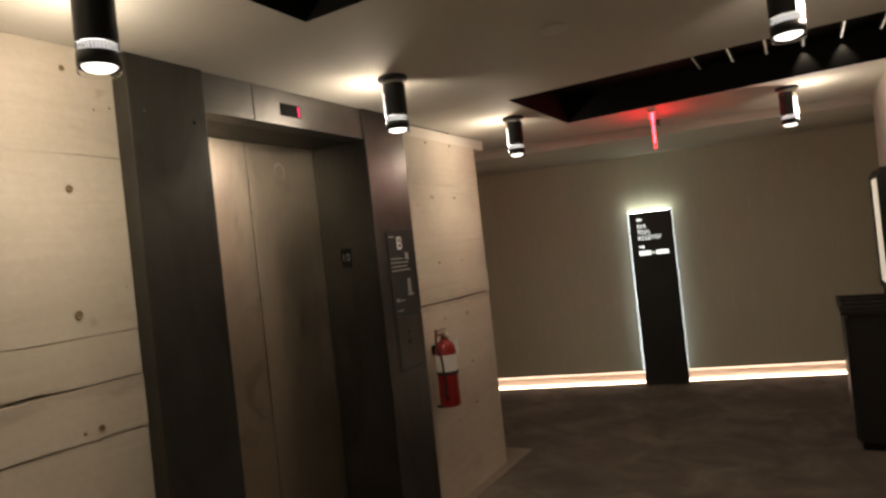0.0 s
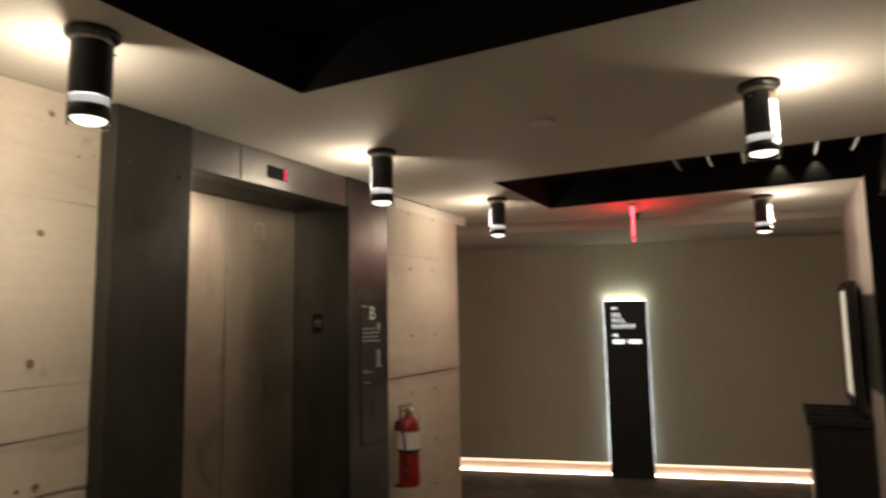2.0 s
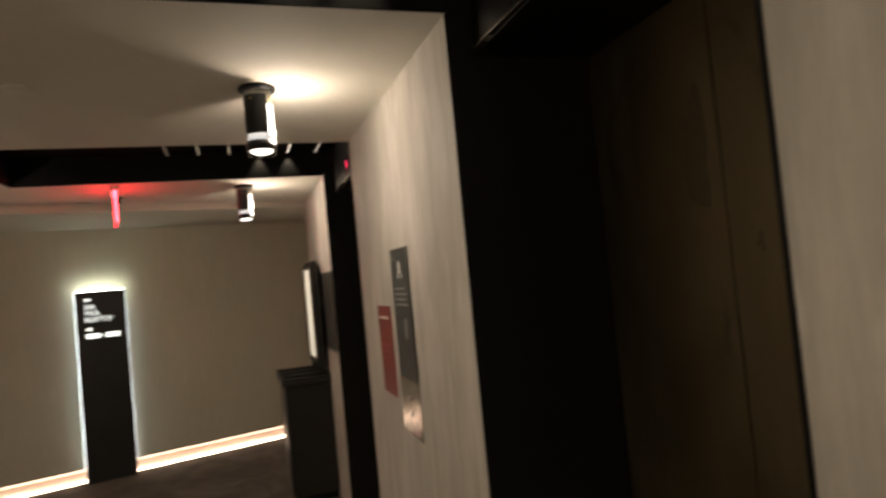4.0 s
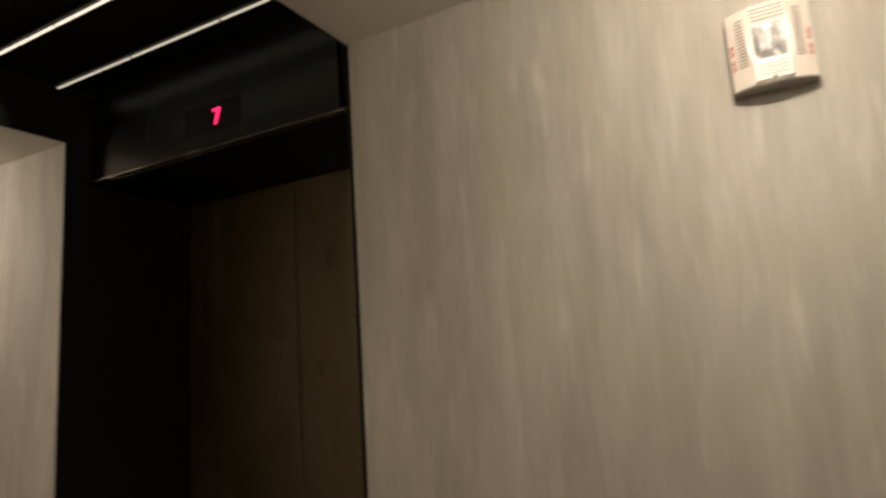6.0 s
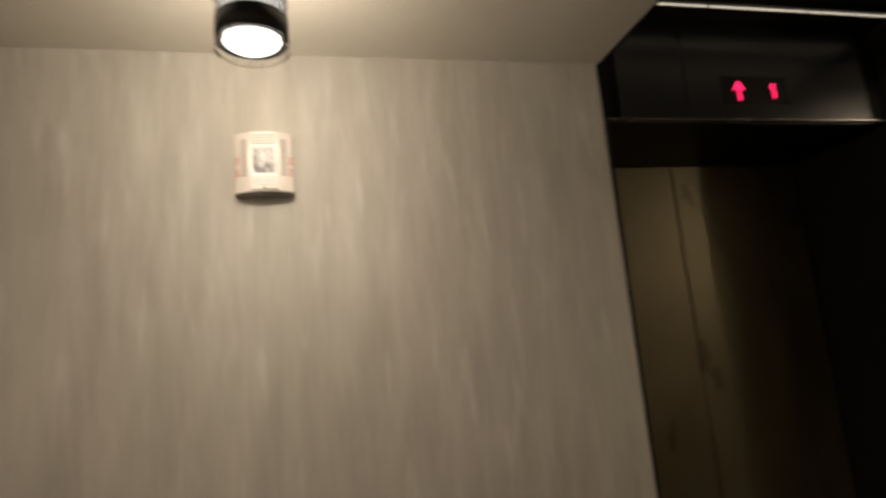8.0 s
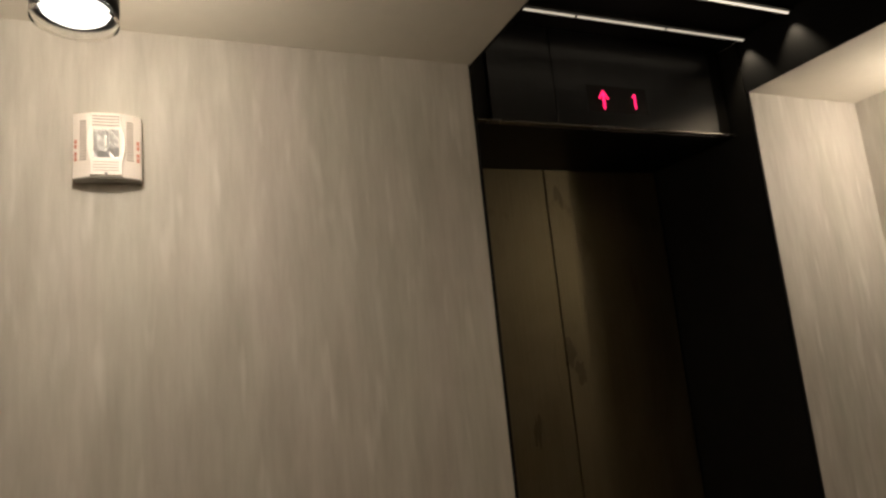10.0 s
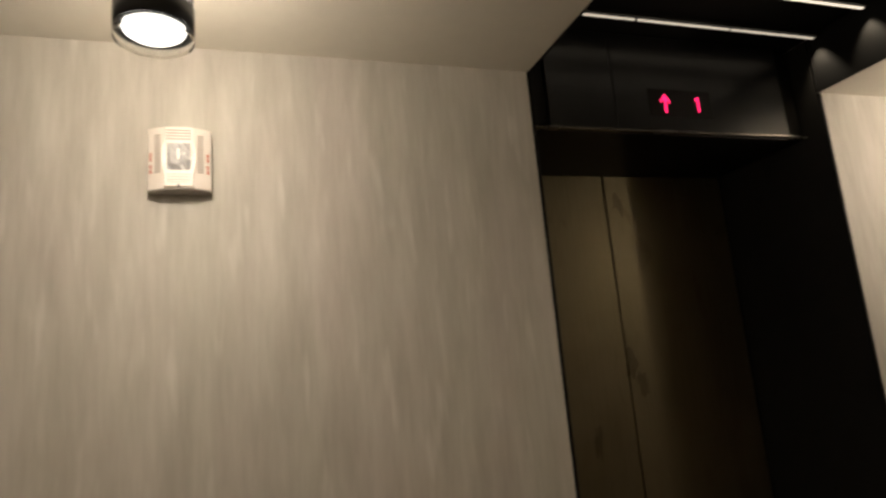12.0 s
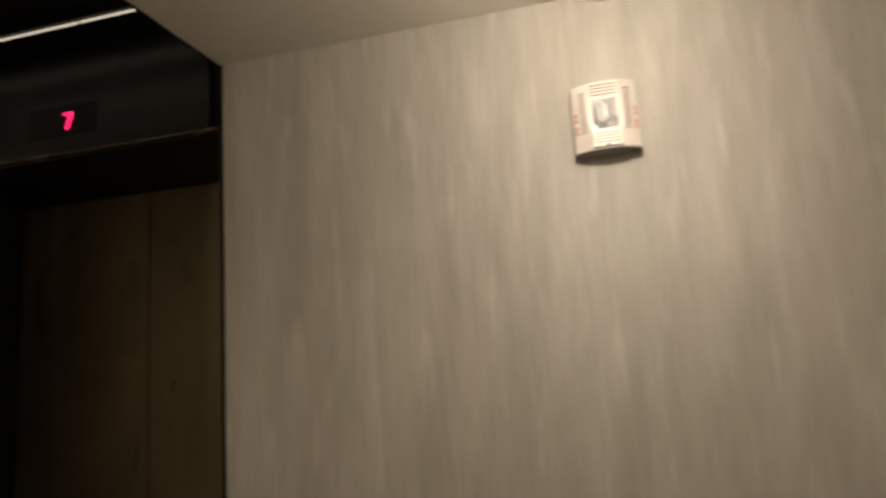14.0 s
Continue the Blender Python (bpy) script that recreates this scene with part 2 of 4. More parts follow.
M_LABEL = plain("paper_label", (0.72, 0.69, 0.62), 0.6, 0, 0.08)
M_RUBBER = plain("black_rubber", (0.02, 0.02, 0.02), 0.6, 0, 0.2)
M_WOOD = plain("dark_stained_wood", (0.012, 0.010, 0.008), 0.5, 0, 0.35, 26, 0.15)
M_TIE = plain("tie_hole_rusty", (0.22, 0.145, 0.075), 0.9, 0, 0.3)
M_BRASS = plain("brass", (0.5, 0.38, 0.2), 0.3, 1.0, 0.1)
M_BRASS_PALE = plain("pale_band", (0.55, 0.47, 0.34), 0.5, 0.3, 0.05)
M_BORDER = plain("worn_cement", (0.24, 0.205, 0.16), 0.85, 0, 0.25, 20, 0.2)
M_COVE = plain("cove_paint", (0.74, 0.60, 0.53), 0.7, 0, 0.05)


def clear_glass(name="clear_glass", ior=1.12):
    m, nt, b = material(name)
    b.inputs["Base Color"].default_value = (0.95, 0.96, 0.96, 1)
    b.inputs["Roughness"].default_value = 0.05
    b.inputs["Transmission Weight"].default_value = 1.0
    b.inputs["IOR"].default_value = ior
    return m


for matt in (M_BLACK, M_JAMB):
    matt.node_tree.nodes["Principled BSDF"].inputs["Specular IOR Level"].default_value = 0.2
M_GLASS = clear_glass()
M_CLEAR = clear_glass("thin_clear_glass", 1.03)


# ---- building helpers ----
def part(name, bm, mat, parent=None, label="", smooth=False):
    """One mesh object made from a bmesh, under a thing or a part."""
    me = bpy.data.meshes.new(name)
    bm.normal_update()
    bm.to_mesh(me)
    bm.free()
    me.materials.append(mat)
    if smooth:
        for p in me.polygons:
            p.use_smooth = True
    ob = new(name, me)
    if parent is not None:
        ob.parent = parent
    if label:
        tagged(ob, label)
    return ob


def thing(name, place, label, category, group="", rz=0.0):
    ob = new(name)
    ob.matrix_world = pose(*place, 0, 0, rz)
    return tagged(ob, label, category, group)


def add_box(bm, x0, x1, y0, y1, z0, z1):
    vs = [bm.verts.new((x, y, z)) for x in (x0, x1) for y in (y0, y1) for z in (z0, z1)]
    faces = [(0, 1, 3, 2), (4, 6, 7, 5), (0, 4, 5, 1), (2, 3, 7, 6), (0, 2, 6, 4), (1, 5, 7, 3)]
    fs = [bm.faces.new([vs[i] for i in f]) for f in faces]
    return vs, fs


def box(x0, x1, y0, y1, z0, z1, bevel=0.0, segments=2):
    bm = bmesh.new()
    add_box(bm, min(x0, x1), max(x0, x1), min(y0, y1), max(y0, y1), min(z0, z1), max(z0, z1))
    if bevel:
        bmesh.ops.bevel(bm, geom=bm.edges[:], offset=bevel, segments=segments, profile=0.5, affect="EDGES")
    bmesh.ops.recalc_face_normals(bm, faces=bm.faces[:])
    return bm


def lathe(profile, steps=32, start=0.0, sweep=360.0, closed=None):
    """A turned body about z from a profile of (radius, height)."""
    bm = bmesh.new()
    full = sweep >= 359.9
    n = steps if full else steps + 1
    rings = []
    for i in range(n):
        a = radians(start + sweep * i / steps)
        rings.append([bm.verts.new((r * math.cos(a), r * math.sin(a), z)) for r, z in profile])
    for i in range(steps):
        a, b = rings[i], rings[(i + 1) % n]
        for k in range(len(profile) - 1):
            bm.faces.new((a[k], b[k], b[k + 1], a[k + 1]))
    if not full and closed:
        for ring in (rings[0], rings[-1]):
            bm.faces.new(ring)
    bmesh.ops.remove_doubles(bm, verts=bm.verts[:], dist=1e-5)
    bmesh.ops.recalc_face_normals(bm, faces=bm.faces[:])
    return bm


def prism(points, axis, lo, hi):
    """A flat outline extruded along an axis. points are in the other two axes, in order."""
    bm = bmesh.new()

    def place(p, d):
        a, b = p
        return {"x": (d, a, b), "y": (a, d, b), "z": (a, b, d)}[axis]

    low = [bm.verts.new(place(p, lo)) for p in points]
    high = [bm.verts.new(place(p, hi)) for p in points]
    n = len(points)
    bm.faces.new(low)
    bm.faces.new(high[::-1])
    for i in range(n):
        bm.faces.new((low[i], high[i], high[(i + 1) % n], low[(i + 1) % n]))
    bmesh.ops.recalc_face_normals(bm, faces=bm.faces[:])
    return bm


def tube(points, radius, steps=8):
    """A round bar bent along points."""
    bm = bmesh.new()
    pts = [Vector(p) for p in points]
    rings = []
    for i, p in enumerate(pts):
        d = (pts[min(i + 1, len(pts) - 1)] - pts[max(i - 1, 0)]).normalized()
        q = d.to_track_quat("Z", "Y")
        rings.append([bm.verts.new(p + q @ Vector((radius * math.cos(2 * math.pi * k / steps), radius * math.sin(2 * math.pi * k / steps), 0))) for k in range(steps)])
    for a, b in zip(rings, rings[1:]):
        for k in range(steps):
            bm.faces.new((a[k], a[(k + 1) % steps], b[(k + 1) % steps], b[k]))
    bm.faces.new(rings[0][::-1])
    bm.faces.new(rings[-1])
    bmesh.ops.recalc_face_normals(bm, faces=bm.faces[:])
    return bm


def lettering(text, size, m, name, mat, parent, depth=0.001):
    """Words as a flat mesh, laid out with the matrix m (x along the text, y up)."""
    curve = bpy.data.curves.new(name, "FONT")
    curve.body, curve.size, curve.extrude, curve.align_x = text, size, depth, "LEFT"
    tmp = new(name, curve)
    bpy.context.view_layer.update()
    me = bpy.data.meshes.new_from_object(tmp.evaluated_get(bpy.context.evaluated_depsgraph_get()))
    bpy.data.objects.remove(tmp)
    me.transform(m)
    me.materials.clear()
    me.materials.append(mat)
    ob = new(name, me)
    ob.parent = parent
    return ob


FACE_WEST = Matrix(((0, 0, -1, 0), (-1, 0, 0, 0), (0, 1, 0, 0), (0, 0, 0, 1)))   # writing on an east wall, read from the lobby
FACE_EAST = Matrix(((0, 0, 1, 0), (1, 0, 0, 0), (0, 1, 0, 0), (0, 0, 0, 1)))     # writing on a west wall


def far_y(x):
    return FAR_Y + FAR_SLOPE * x


# ---- floor and ceilings ----
bm = bmesh.new()
n = 24
grid = [[bm.verts.new((-6 + 10.5 * i / n, YS - 0.3 + 12.5 * j / n, 0)) for j in range(n + 1)] for i in range(n + 1)]
for i in range(n):
    for j in range(n):
        bm.faces.new((grid[i][j], grid[i + 1][j], grid[i + 1][j + 1], grid[i][j + 1]))
floor = part("floor", bm, M_CARPET)
tagged(floor, "dark brown mottled carpet over the lobby floor", "floor", kind="structure")


def edge_y(x):
    """North edge of the lobby ceiling."""
    return 5.30 + 0.33 * x


def slot_y(x):
    """Far edge of the shadow slot between the lobby ceiling and the corridor ceiling."""
    return 5.62 + 0.24 * x


bm = bmesh.new()
south = YS
for y0, y1 in sorted(BAYS):
    add_box(bm, XW, XE, south, y0, ZC, ZC + 0.02)
    add_box(bm, XW, COFFER_X, y0, y1, ZC, ZC + 0.02)
    south = y1
low = [bm.verts.new(p) for p in ((XW, south, ZC), (XE, south, ZC), (XE, edge_y(XE), ZC), (-2.6, edge_y(-2.6), ZC), (-2.6, YK, ZC), (XW, YK, ZC))]
high = [bm.verts.new((v.co.x, v.co.y, ZC + 0.06)) for v in low]
bm.faces.new(low[::-1])
bm.faces.new(high)
for i in range(6):
    bm.faces.new((low[i], low[(i + 1) % 6], high[(i + 1) % 6], high[i]))
bmesh.ops.recalc_face_normals(bm, faces=bm.faces[:])
tagged(part("ceiling", bm, M_CEILING), "matt off-white plaster ceiling of the lift lobby", "ceiling", kind="structure")
bm = prism([(-6, slot_y(-2.6)), (-2.6, slot_y(-2.6)), (4.5, slot_y(4.5)), (4.5, 9.4), (-6, 9.4)], "z", ZH, ZH + 0.12)
tagged(part("ceiling_corridor", bm, M_CEILING), "matt off-white ceiling of the cross corridor", "ceiling", kind="structure")
bm = prism([(-6, YK - 0.05), (-2.6, YK - 0.05), (-2.6, slot_y(-2.6)), (-6, slot_y(-2.6))], "z", ZC, ZC + 0.1)
tagged(part("ceiling_corridor_west", bm, M_CEILING), "matt off-white ceiling west of the lobby", "ceiling", kind="structure")
tagged(part("ceiling_slot", box(-2.62, 4.5, 4.3, 6.9, ZH + 0.121, ZH + 0.15), M_CEILING), "painted back of the ceiling slot", "ceiling", kind="structure")
# closing slab above coffers and lobby
tagged(part("ceiling_upper", box(-2.4, 2.0, YS - 0.3, YN, 2.75, 2.85), M_BLACK), "black upper ceiling above the coffers", "ceiling", kind="structure")

for y0, y1 in BAYS:
    t = 0.02
    coffer = thing("ceiling_coffer", (0, 0, 0), "black painted ceiling coffer in front of a lift", "coffer")
    tagged(coffer, kind="structure")
    part("end_panel", box(COFFER_X, COFFER_X + 0.006, y0 + 0.0062, y1 - 0.0062, ZC - 0.001, ZT), M_BLACK, coffer)
    for a, b, c, d in ((y0, y0 + 0.006, y0 - t, y0), (y1 - 0.006, y1, y1, y1 + t)):
        part("side_panel", box(COFFER_X, XE, a, b, ZC - 0.001, ZT), M_BLACK, coffer)
        part("side_panel", box(XE + 0.001, XE + 0.55, c, d, ZC + 0.003, ZT), M_BLACK, coffer)
    part("top_panel", box(COFFER_X - t, XE + 0.55, y0 - t, y1 + t, ZT + 0.001, ZT + t), M_BLACK, coffer)

# ---- walls ----
edges = [YS]
for y0, y1 in sorted(BAYS):
    edges += [y0, y1]
edges.append(YN)
for k, (a, b) in enumerate(zip(edges[0::2], edges[1::2])):
    w = part("wall_east_%d" % (k + 1), box(XE, XE + 0.5, a, b, 0, ZT + 0.1), M_PAPER)
    tagged(w, "beige wallpaper with soft vertical brush strokes between lifts", "wall", kind="structure")
    trim_ys = ([a] if k else []) + ([b] if k < 3 else [])
    for y in trim_ys:
        s = 1 if y == a else -1
        tr = part("trim", box(XE - 0.003, XE + 0.02, y - s * 0.003, y + s * 0.005, 0, ZC - 0.001), M_BLACK)
        tagged(tr, "thin dark metal corner trim beside a lift opening", "trim", kind="structure")
tagged(part("wall_corridor_east", box(XE + 0.5, 4.5, YN - 0.15, YN, 0, ZH), M_PAPER), "papered south wall of the cross corridor", "wall", kind="structure")
tagged(part("wall_south", box(-2.5, 1.2, YS - 0.2, YS, 0, ZT + 0.1), M_PAPER), "beige papered end wall of the lift lobby", "wall", kind="structure")
tagged(part("wall_corridor_south", box(-6, XW - 0.32, YK - 0.2, YK, 0, ZH), M_CONCRETE), "concrete wall along the cross corridor", "wall", kind="structure")
tagged(part("wall_corridor_west", box(-6.1, -6, YK - 0.2, 9.4, 0, ZH), M_FAR), "papered end wall of the cross corridor", "wall", kind="structure")
tagged(part("wall_corridor_end", box(4.5, 4.6, YN - 0.2, 9.4, 0, ZH), M_FAR), "papered end wall of the cross corridor", "wall", kind="structure")

# far wall, turned slightly, with a recessed lit base
FAR_ANGLE = math.degrees(math.atan(FAR_SLOPE))
far = thing("wall_far", (0, FAR_Y, 0), "taupe papered far wall over a recessed lit base", "wall", rz=FAR_ANGLE)
tagged(far, kind="structure")
part("wall_face", box(-6.2, 4.7, 0, 0.25, 0.125, ZH), M_FAR, far)
part("base_recess", box(-6.2, 4.7, 0.045, 0.25, 0, 0.125), M_COVE, far, "recessed pale base lit by strips")
part("upper_light_strip", box(-6.1, 4.6, 0.004, 0.016, 0.112, 0.1245), M_LED_SOFT, far, "warm white light strip under the wall")
part("lower_light_strip", box(-6.1, 4.6, 0.020, 0.034, 0.0, 0.010), M_LED, far, "warm white light strip along the floor")

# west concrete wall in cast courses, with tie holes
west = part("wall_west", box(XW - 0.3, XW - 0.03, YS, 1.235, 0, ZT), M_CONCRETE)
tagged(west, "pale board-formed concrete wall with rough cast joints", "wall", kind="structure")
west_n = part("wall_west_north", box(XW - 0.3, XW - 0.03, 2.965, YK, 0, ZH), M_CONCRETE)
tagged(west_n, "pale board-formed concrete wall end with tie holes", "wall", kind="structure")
JOINTS_S = [0.0, 0.28, 0.55, 0.81, 1.117, 1.293, 1.450, 1.670, 1.872, 2.053, 2.419]
JOINTS_N = [0.0, 0.28, 0.55, 0.808, 1.105, 1.285, 1.447, 1.667, 2.050, 2.345]
SHUT = (0.00015, -9, 9)
# how far a joint gapes, and the stretch of wall over which it shows
OPEN_S = {1.117: (0.0011, -9, 1.03), 1.293: (0.0027, -9, 9), 1.450: (0.0012, -9, 9), 1.872: (0.0005, -9, 1.16), 2.053: (0.0008, -9, 9)}
OPEN_N = {0.808: (0.0002, 3.3, 9), 1.105: (0.0002, 3.2, 9), 1.285: (0.0025, 3.0, 9), 1.447: (0.0007, 2.9, 3.2), 1.667: (0.0009, 3.63, 9), 2.050: (0.0007, 2.9, 3.75)}


def gape(y, z, gap):
    """Half width of a joint at one spot: uneven along the wall, shut outside its stretch."""
    size, ya, yb = gap
    if not ya < y < yb:
        return 0.0001
    return size * max(0.2, 0.8 + 1.6 * noise.noise((y * 3.1, z * 5, 2.0)))


def course(y0, y1, z0, z1, out, parent, gap0, gap1):
    """One cast course with slightly ragged edges."""
    bm = bmesh.new()
    k = max(int((y1 - y0) / 0.06), 4)
    front_lo, front_hi, back_lo, back_hi = [], [], [], []
    for i in range(k + 1):
        y = y0 + (y1 - y0) * i / k
        j0 = 0.0045 * noise.noise((y * 9, z0 * 7, 1.7)) + 0.004 * noise.noise((y * 2.2, z0 * 3, 4.0))
        j1 = 0.0045 * noise.noise((y * 9, z1 * 7, 1.7)) + 0.004 * noise.noise((y * 2.2, z1 * 3, 4.0))
        g0, g1 = gape(y, z0, gap0), gape(y, z1, gap1)
        if gap0[0] > 0.002:
            g0 += 0.004 * max(0.0, noise.noise((y * 21, 3.0, 1.0)))
        lo, hi = z0 + (j0 if z0 > 0.01 else 0) + g0, z1 + (j1 if z1 < 2.3 else 0) - g1
        wob = 0.0015 * noise.noise((y * 4, z0, 9.0))
        front_lo.append(bm.verts.new((XW + out + wob, y, lo + 0.3 * g0)))
        front_hi.append(bm.verts.new((XW + out + wob, y, hi - 0.3 * g1)))
        back_lo.append(bm.verts.new((XW - 0.029, y, lo)))
        back_hi.append(bm.verts.new((XW - 0.029, y, hi)))
    for i in range(k):
        bm.faces.new((front_lo[i], front_lo[i + 1], front_hi[i + 1], front_hi[i]))
        bm.faces.new((front_hi[i], front_hi[i + 1], back_hi[i + 1], back_hi[i]))
        bm.faces.new((back_lo[i], back_lo[i + 1], front_lo[i + 1], front_lo[i]))
    bm.faces.new((front_lo[0], front_hi[0], back_hi[0], back_lo[0]))
    bm.faces.new((front_lo[-1], back_lo[-1], back_hi[-1], front_hi[-1]))
    bmesh.ops.recalc_face_normals(bm, faces=bm.faces[:])
    return part("concrete_course", bm, M_CONCRETE, parent)


rng = random.Random(4)
for wall, joints, gaps, y0, y1 in ((west, JOINTS_S, OPEN_S, YS, 1.233), (west_n, JOINTS_N, OPEN_N, 2.967, YK)):
    for a, b in zip(joints, joints[1:]):
        step = 0.005 if a in (1.117, 1.285) else 0.0
        course(y0, y1, a, b, rng.uniform(-0.0008, 0.0008) + step, wall, gaps.get(a, SHUT), gaps.get(b, SHUT))
tagged(part("floor_border", box(XW - 0.30, -1.908, 2.967, 4.34, 0.0, 0.008, 0.002, 1), M_BORDER), "pale concrete floor border along the wall end", "floor", kind="structure")
tagged(part("floor_border_south", box(XW - 0.30, -1.908, YS, 1.233, 0.0, 0.008, 0.002, 1), M_BORDER), "pale concrete floor border along the wall", "floor", kind="structure")
tagged(part("beam_end", box(XW - 0.3, XW - 0.012, 2.967, 4.22, 2.347, ZC - 0.002), M_CEILING), "plastered ceiling edge above the concrete wall end", "trim", kind="structure")


def tie_hole(y, z, r, parent):
    bm = bmesh.new()
    r = 0.82 * r
    ring_o = [bm.verts.new((XW + 0.0085, y + r * math.cos(a), z + r * math.sin(a))) for a in [2 * math.pi * i / 14 for i in range(14)]]
    ring_i = [bm.verts.new((XW + 0.0045, y + 0.6 * r * math.cos(a), z + 0.6 * r * math.sin(a))) for a in [2 * math.pi * i / 14 for i in range(14)]]
    for i in range(14):
        bm.faces.new((ring_o[i], ring_o[(i + 1) % 14], ring_i[(i + 1) % 14], ring_i[i]))
    bm.faces.new(ring_i)
    part("tie_hole", bm, M_TIE, parent)


for y, z, r in ((1.055, 2.339, 0.011), (1.040, 1.939, 0.014), (1.030, 1.528, 0.015), (1.065, 1.146, 0.013), (1.010, 1.144, 0.008), (1.149, 2.214, 0.004), (1.206, 2.227, 0.004), (1.20, 1.60, 0.003), (1.23, 1.70, 0.004),
                (-0.30, 1.93, 0.013), (-0.30, 1.51, 0.013), (-0.30, 2.33, 0.012), (-1.55, 1.93, 0.013), (-1.55, 1.51, 0.013)):
    tie_hole(y, z, r, west)
for y, z, r in ((3.343, 1.964, 0.010), (3.642, 1.966, 0.010), (3.348, 1.537, 0.013), (3.658, 1.538, 0.009), (3.346, 1.176, 0.009), (3.652, 1.173, 0.013), (3.652, 0.842, 0.011), (3.652, 0.554, 0.011), (3.33, 2.32, 0.008), (3.65, 2.325, 0.009)):
    tie_hole(y, z, r, west_n)


# ---- lifts ----
def glyph_seven(y, z, h):
    w = 0.60 * h
    s = 0.15 * h
    return [(y + w / 2, z + h / 2), (y - w / 2, z + h / 2), (y - w / 2, z + h / 2 - s), (y + w * 0.02, z - h / 2), (y + w * 0.28, z - h / 2), (y - w / 2 + s * 1.6, z + h / 2 - s), (y + w / 2, z + h / 2 - s)]


def smudge_or_sheen(y, z, w, h, seed):
    """An uneven stain or painted sheen on a door leaf, wider than thick."""
    bm = bmesh.new()
    ring = []
    for i in range(22):
        a = 2 * math.pi * i / 22
        k = 0.62 + 0.75 * noise.noise((math.cos(a) * 1.6 + seed, math.sin(a) * 1.6, seed * 0.7))
        ring.append(bm.verts.new((0.4495, y + w / 2 * k * math.cos(a), z + h / 2 * k * math.sin(a))))
    bm.faces.new(ring)
    return bm


# y, z, width, height, seed, and 1 for a painted reflection, 0 for a stain
MARKS = {"arrow": ((0.005, 1.640, 0.07, 0.12, 1.3, 0), (-0.03, 1.580, 0.05, 0.10, 2.1, 0), (0.163, 1.412, 0.030, 0.15, 3.7, 0), (-0.030, 2.19, 0.06, 0.12, 4.4, 0)),
         "seven": ((-0.071, 1.665, 0.035, 0.06, 5.2, 0), (0.10, 1.90, 0.10, 0.34, 6.5, 1), (0.06, 1.45, 0.035, 0.16, 7.1, 1))}


def east_lift(y0, y1, show):
    c = (y0 + y1) / 2
    lift = thing("elevator", (XE, c, 0), "black framed lift with closed bronze steel doors and red floor display", "elevator", "lifts along the papered wall")
    w = (y1 - y0) / 2
    depth = 0.485
    for s, nm in ((-1, "jamb"), (1, "jamb")):
        part(nm, box(0.006, depth, s * w, s * (w - 0.004), 0, 2.595), M_JAMB, lift, "black steel side lining")
    part("soffit", box(0.075, depth, -w + 0.019, w - 0.019, 2.291, 2.31), M_SURROUND, lift, "black steel soffit")
    part("transom", box(0.065, 0.09, -w + 0.075, w - 0.300, 2.300, 2.597, 0.002, 1), M_TRANSOM, lift, "polished dark steel transom")
    part("transom", box(0.0645, 0.09, w - 0.2975, w - 0.085, 2.300, 2.597, 0.002, 1), M_TRANSOM, lift, "polished dark steel end panel")
    for s in (-1, 1):
        part("transom_cheek", box(0.075, 0.10, s * (w - 0.019), s * (w - 0.083), 2.300, 2.597), M_SURROUND, lift, "black infill beside the transom")
    part("ledge", box(0.055, 0.085, -w + 0.019, w - 0.019, 2.293, 2.2985, 0.001, 1), M_PLATE, lift, "thin bare steel ledge")
    part("door_backing", box(depth - 0.004, depth + 0.02, -w, w, 0, 2.6), M_BLACK, lift)
    seam = 0.02
    for a, b in ((-w + 0.02, seam - 0.0016), (seam + 0.0016, w - 0.02)):
        part("door_panel", box(depth - 0.035, depth - 0.006, a, b, 0.012, 2.290, 0.003, 2), M_DOOR_EAST, lift, "smudged bronze toned steel door leaf")
    for y, z, sw, sh, seed, pale in MARKS[show]:
        part("smudge_or_sheen", smudge_or_sheen(y, z, sw, sh, seed), M_PALE_SHEEN if pale else M_SMUDGE, lift, "pale patch of painted reflection" if pale else "brown smudge")
    part("sill", box(0.30, depth - 0.005, -w + 0.02, w - 0.02, 0.0, 0.01, 0.002, 1), M_FRAME, lift, "steel door sill")
    disp = part("display", box(0.0642, 0.066, -0.135, 0.085, 2.345, 2.43), M_SURROUND, lift, "black floor display window")
    if show == "seven":
        part("digit", prism(glyph_seven(-0.045, 2.386, 0.046), "x", 0.0625, 0.0638), M_RED, disp, "glowing red digit")
    else:
        one = [(-0.086, 2.364), (-0.092, 2.364), (-0.092, 2.410), (-0.087, 2.410), (-0.078, 2.401), (-0.080, 2.397), (-0.086, 2.402)]
        part("digit", prism(one, "x", 0.0625, 0.0638), M_RED, disp, "glowing red digit")
        ay = 0.028
        arrow = [(ay + 0.0035, 2.356), (ay - 0.0035, 2.356), (ay - 0.0035, 2.400), (ay - 0.015, 2.386), (ay - 0.018, 2.390), (ay, 2.415), (ay + 0.018, 2.390), (ay + 0.015, 2.386), (ay + 0.0035, 2.400)]
        part("arrow", prism(arrow, "x", 0.0625, 0.0638), M_RED, disp, "glowing red up arrow")
    return lift


for (y0, y1), show in zip(BAYS, ("seven", "seven", "arrow")):
    east_lift(y0, y1, show)


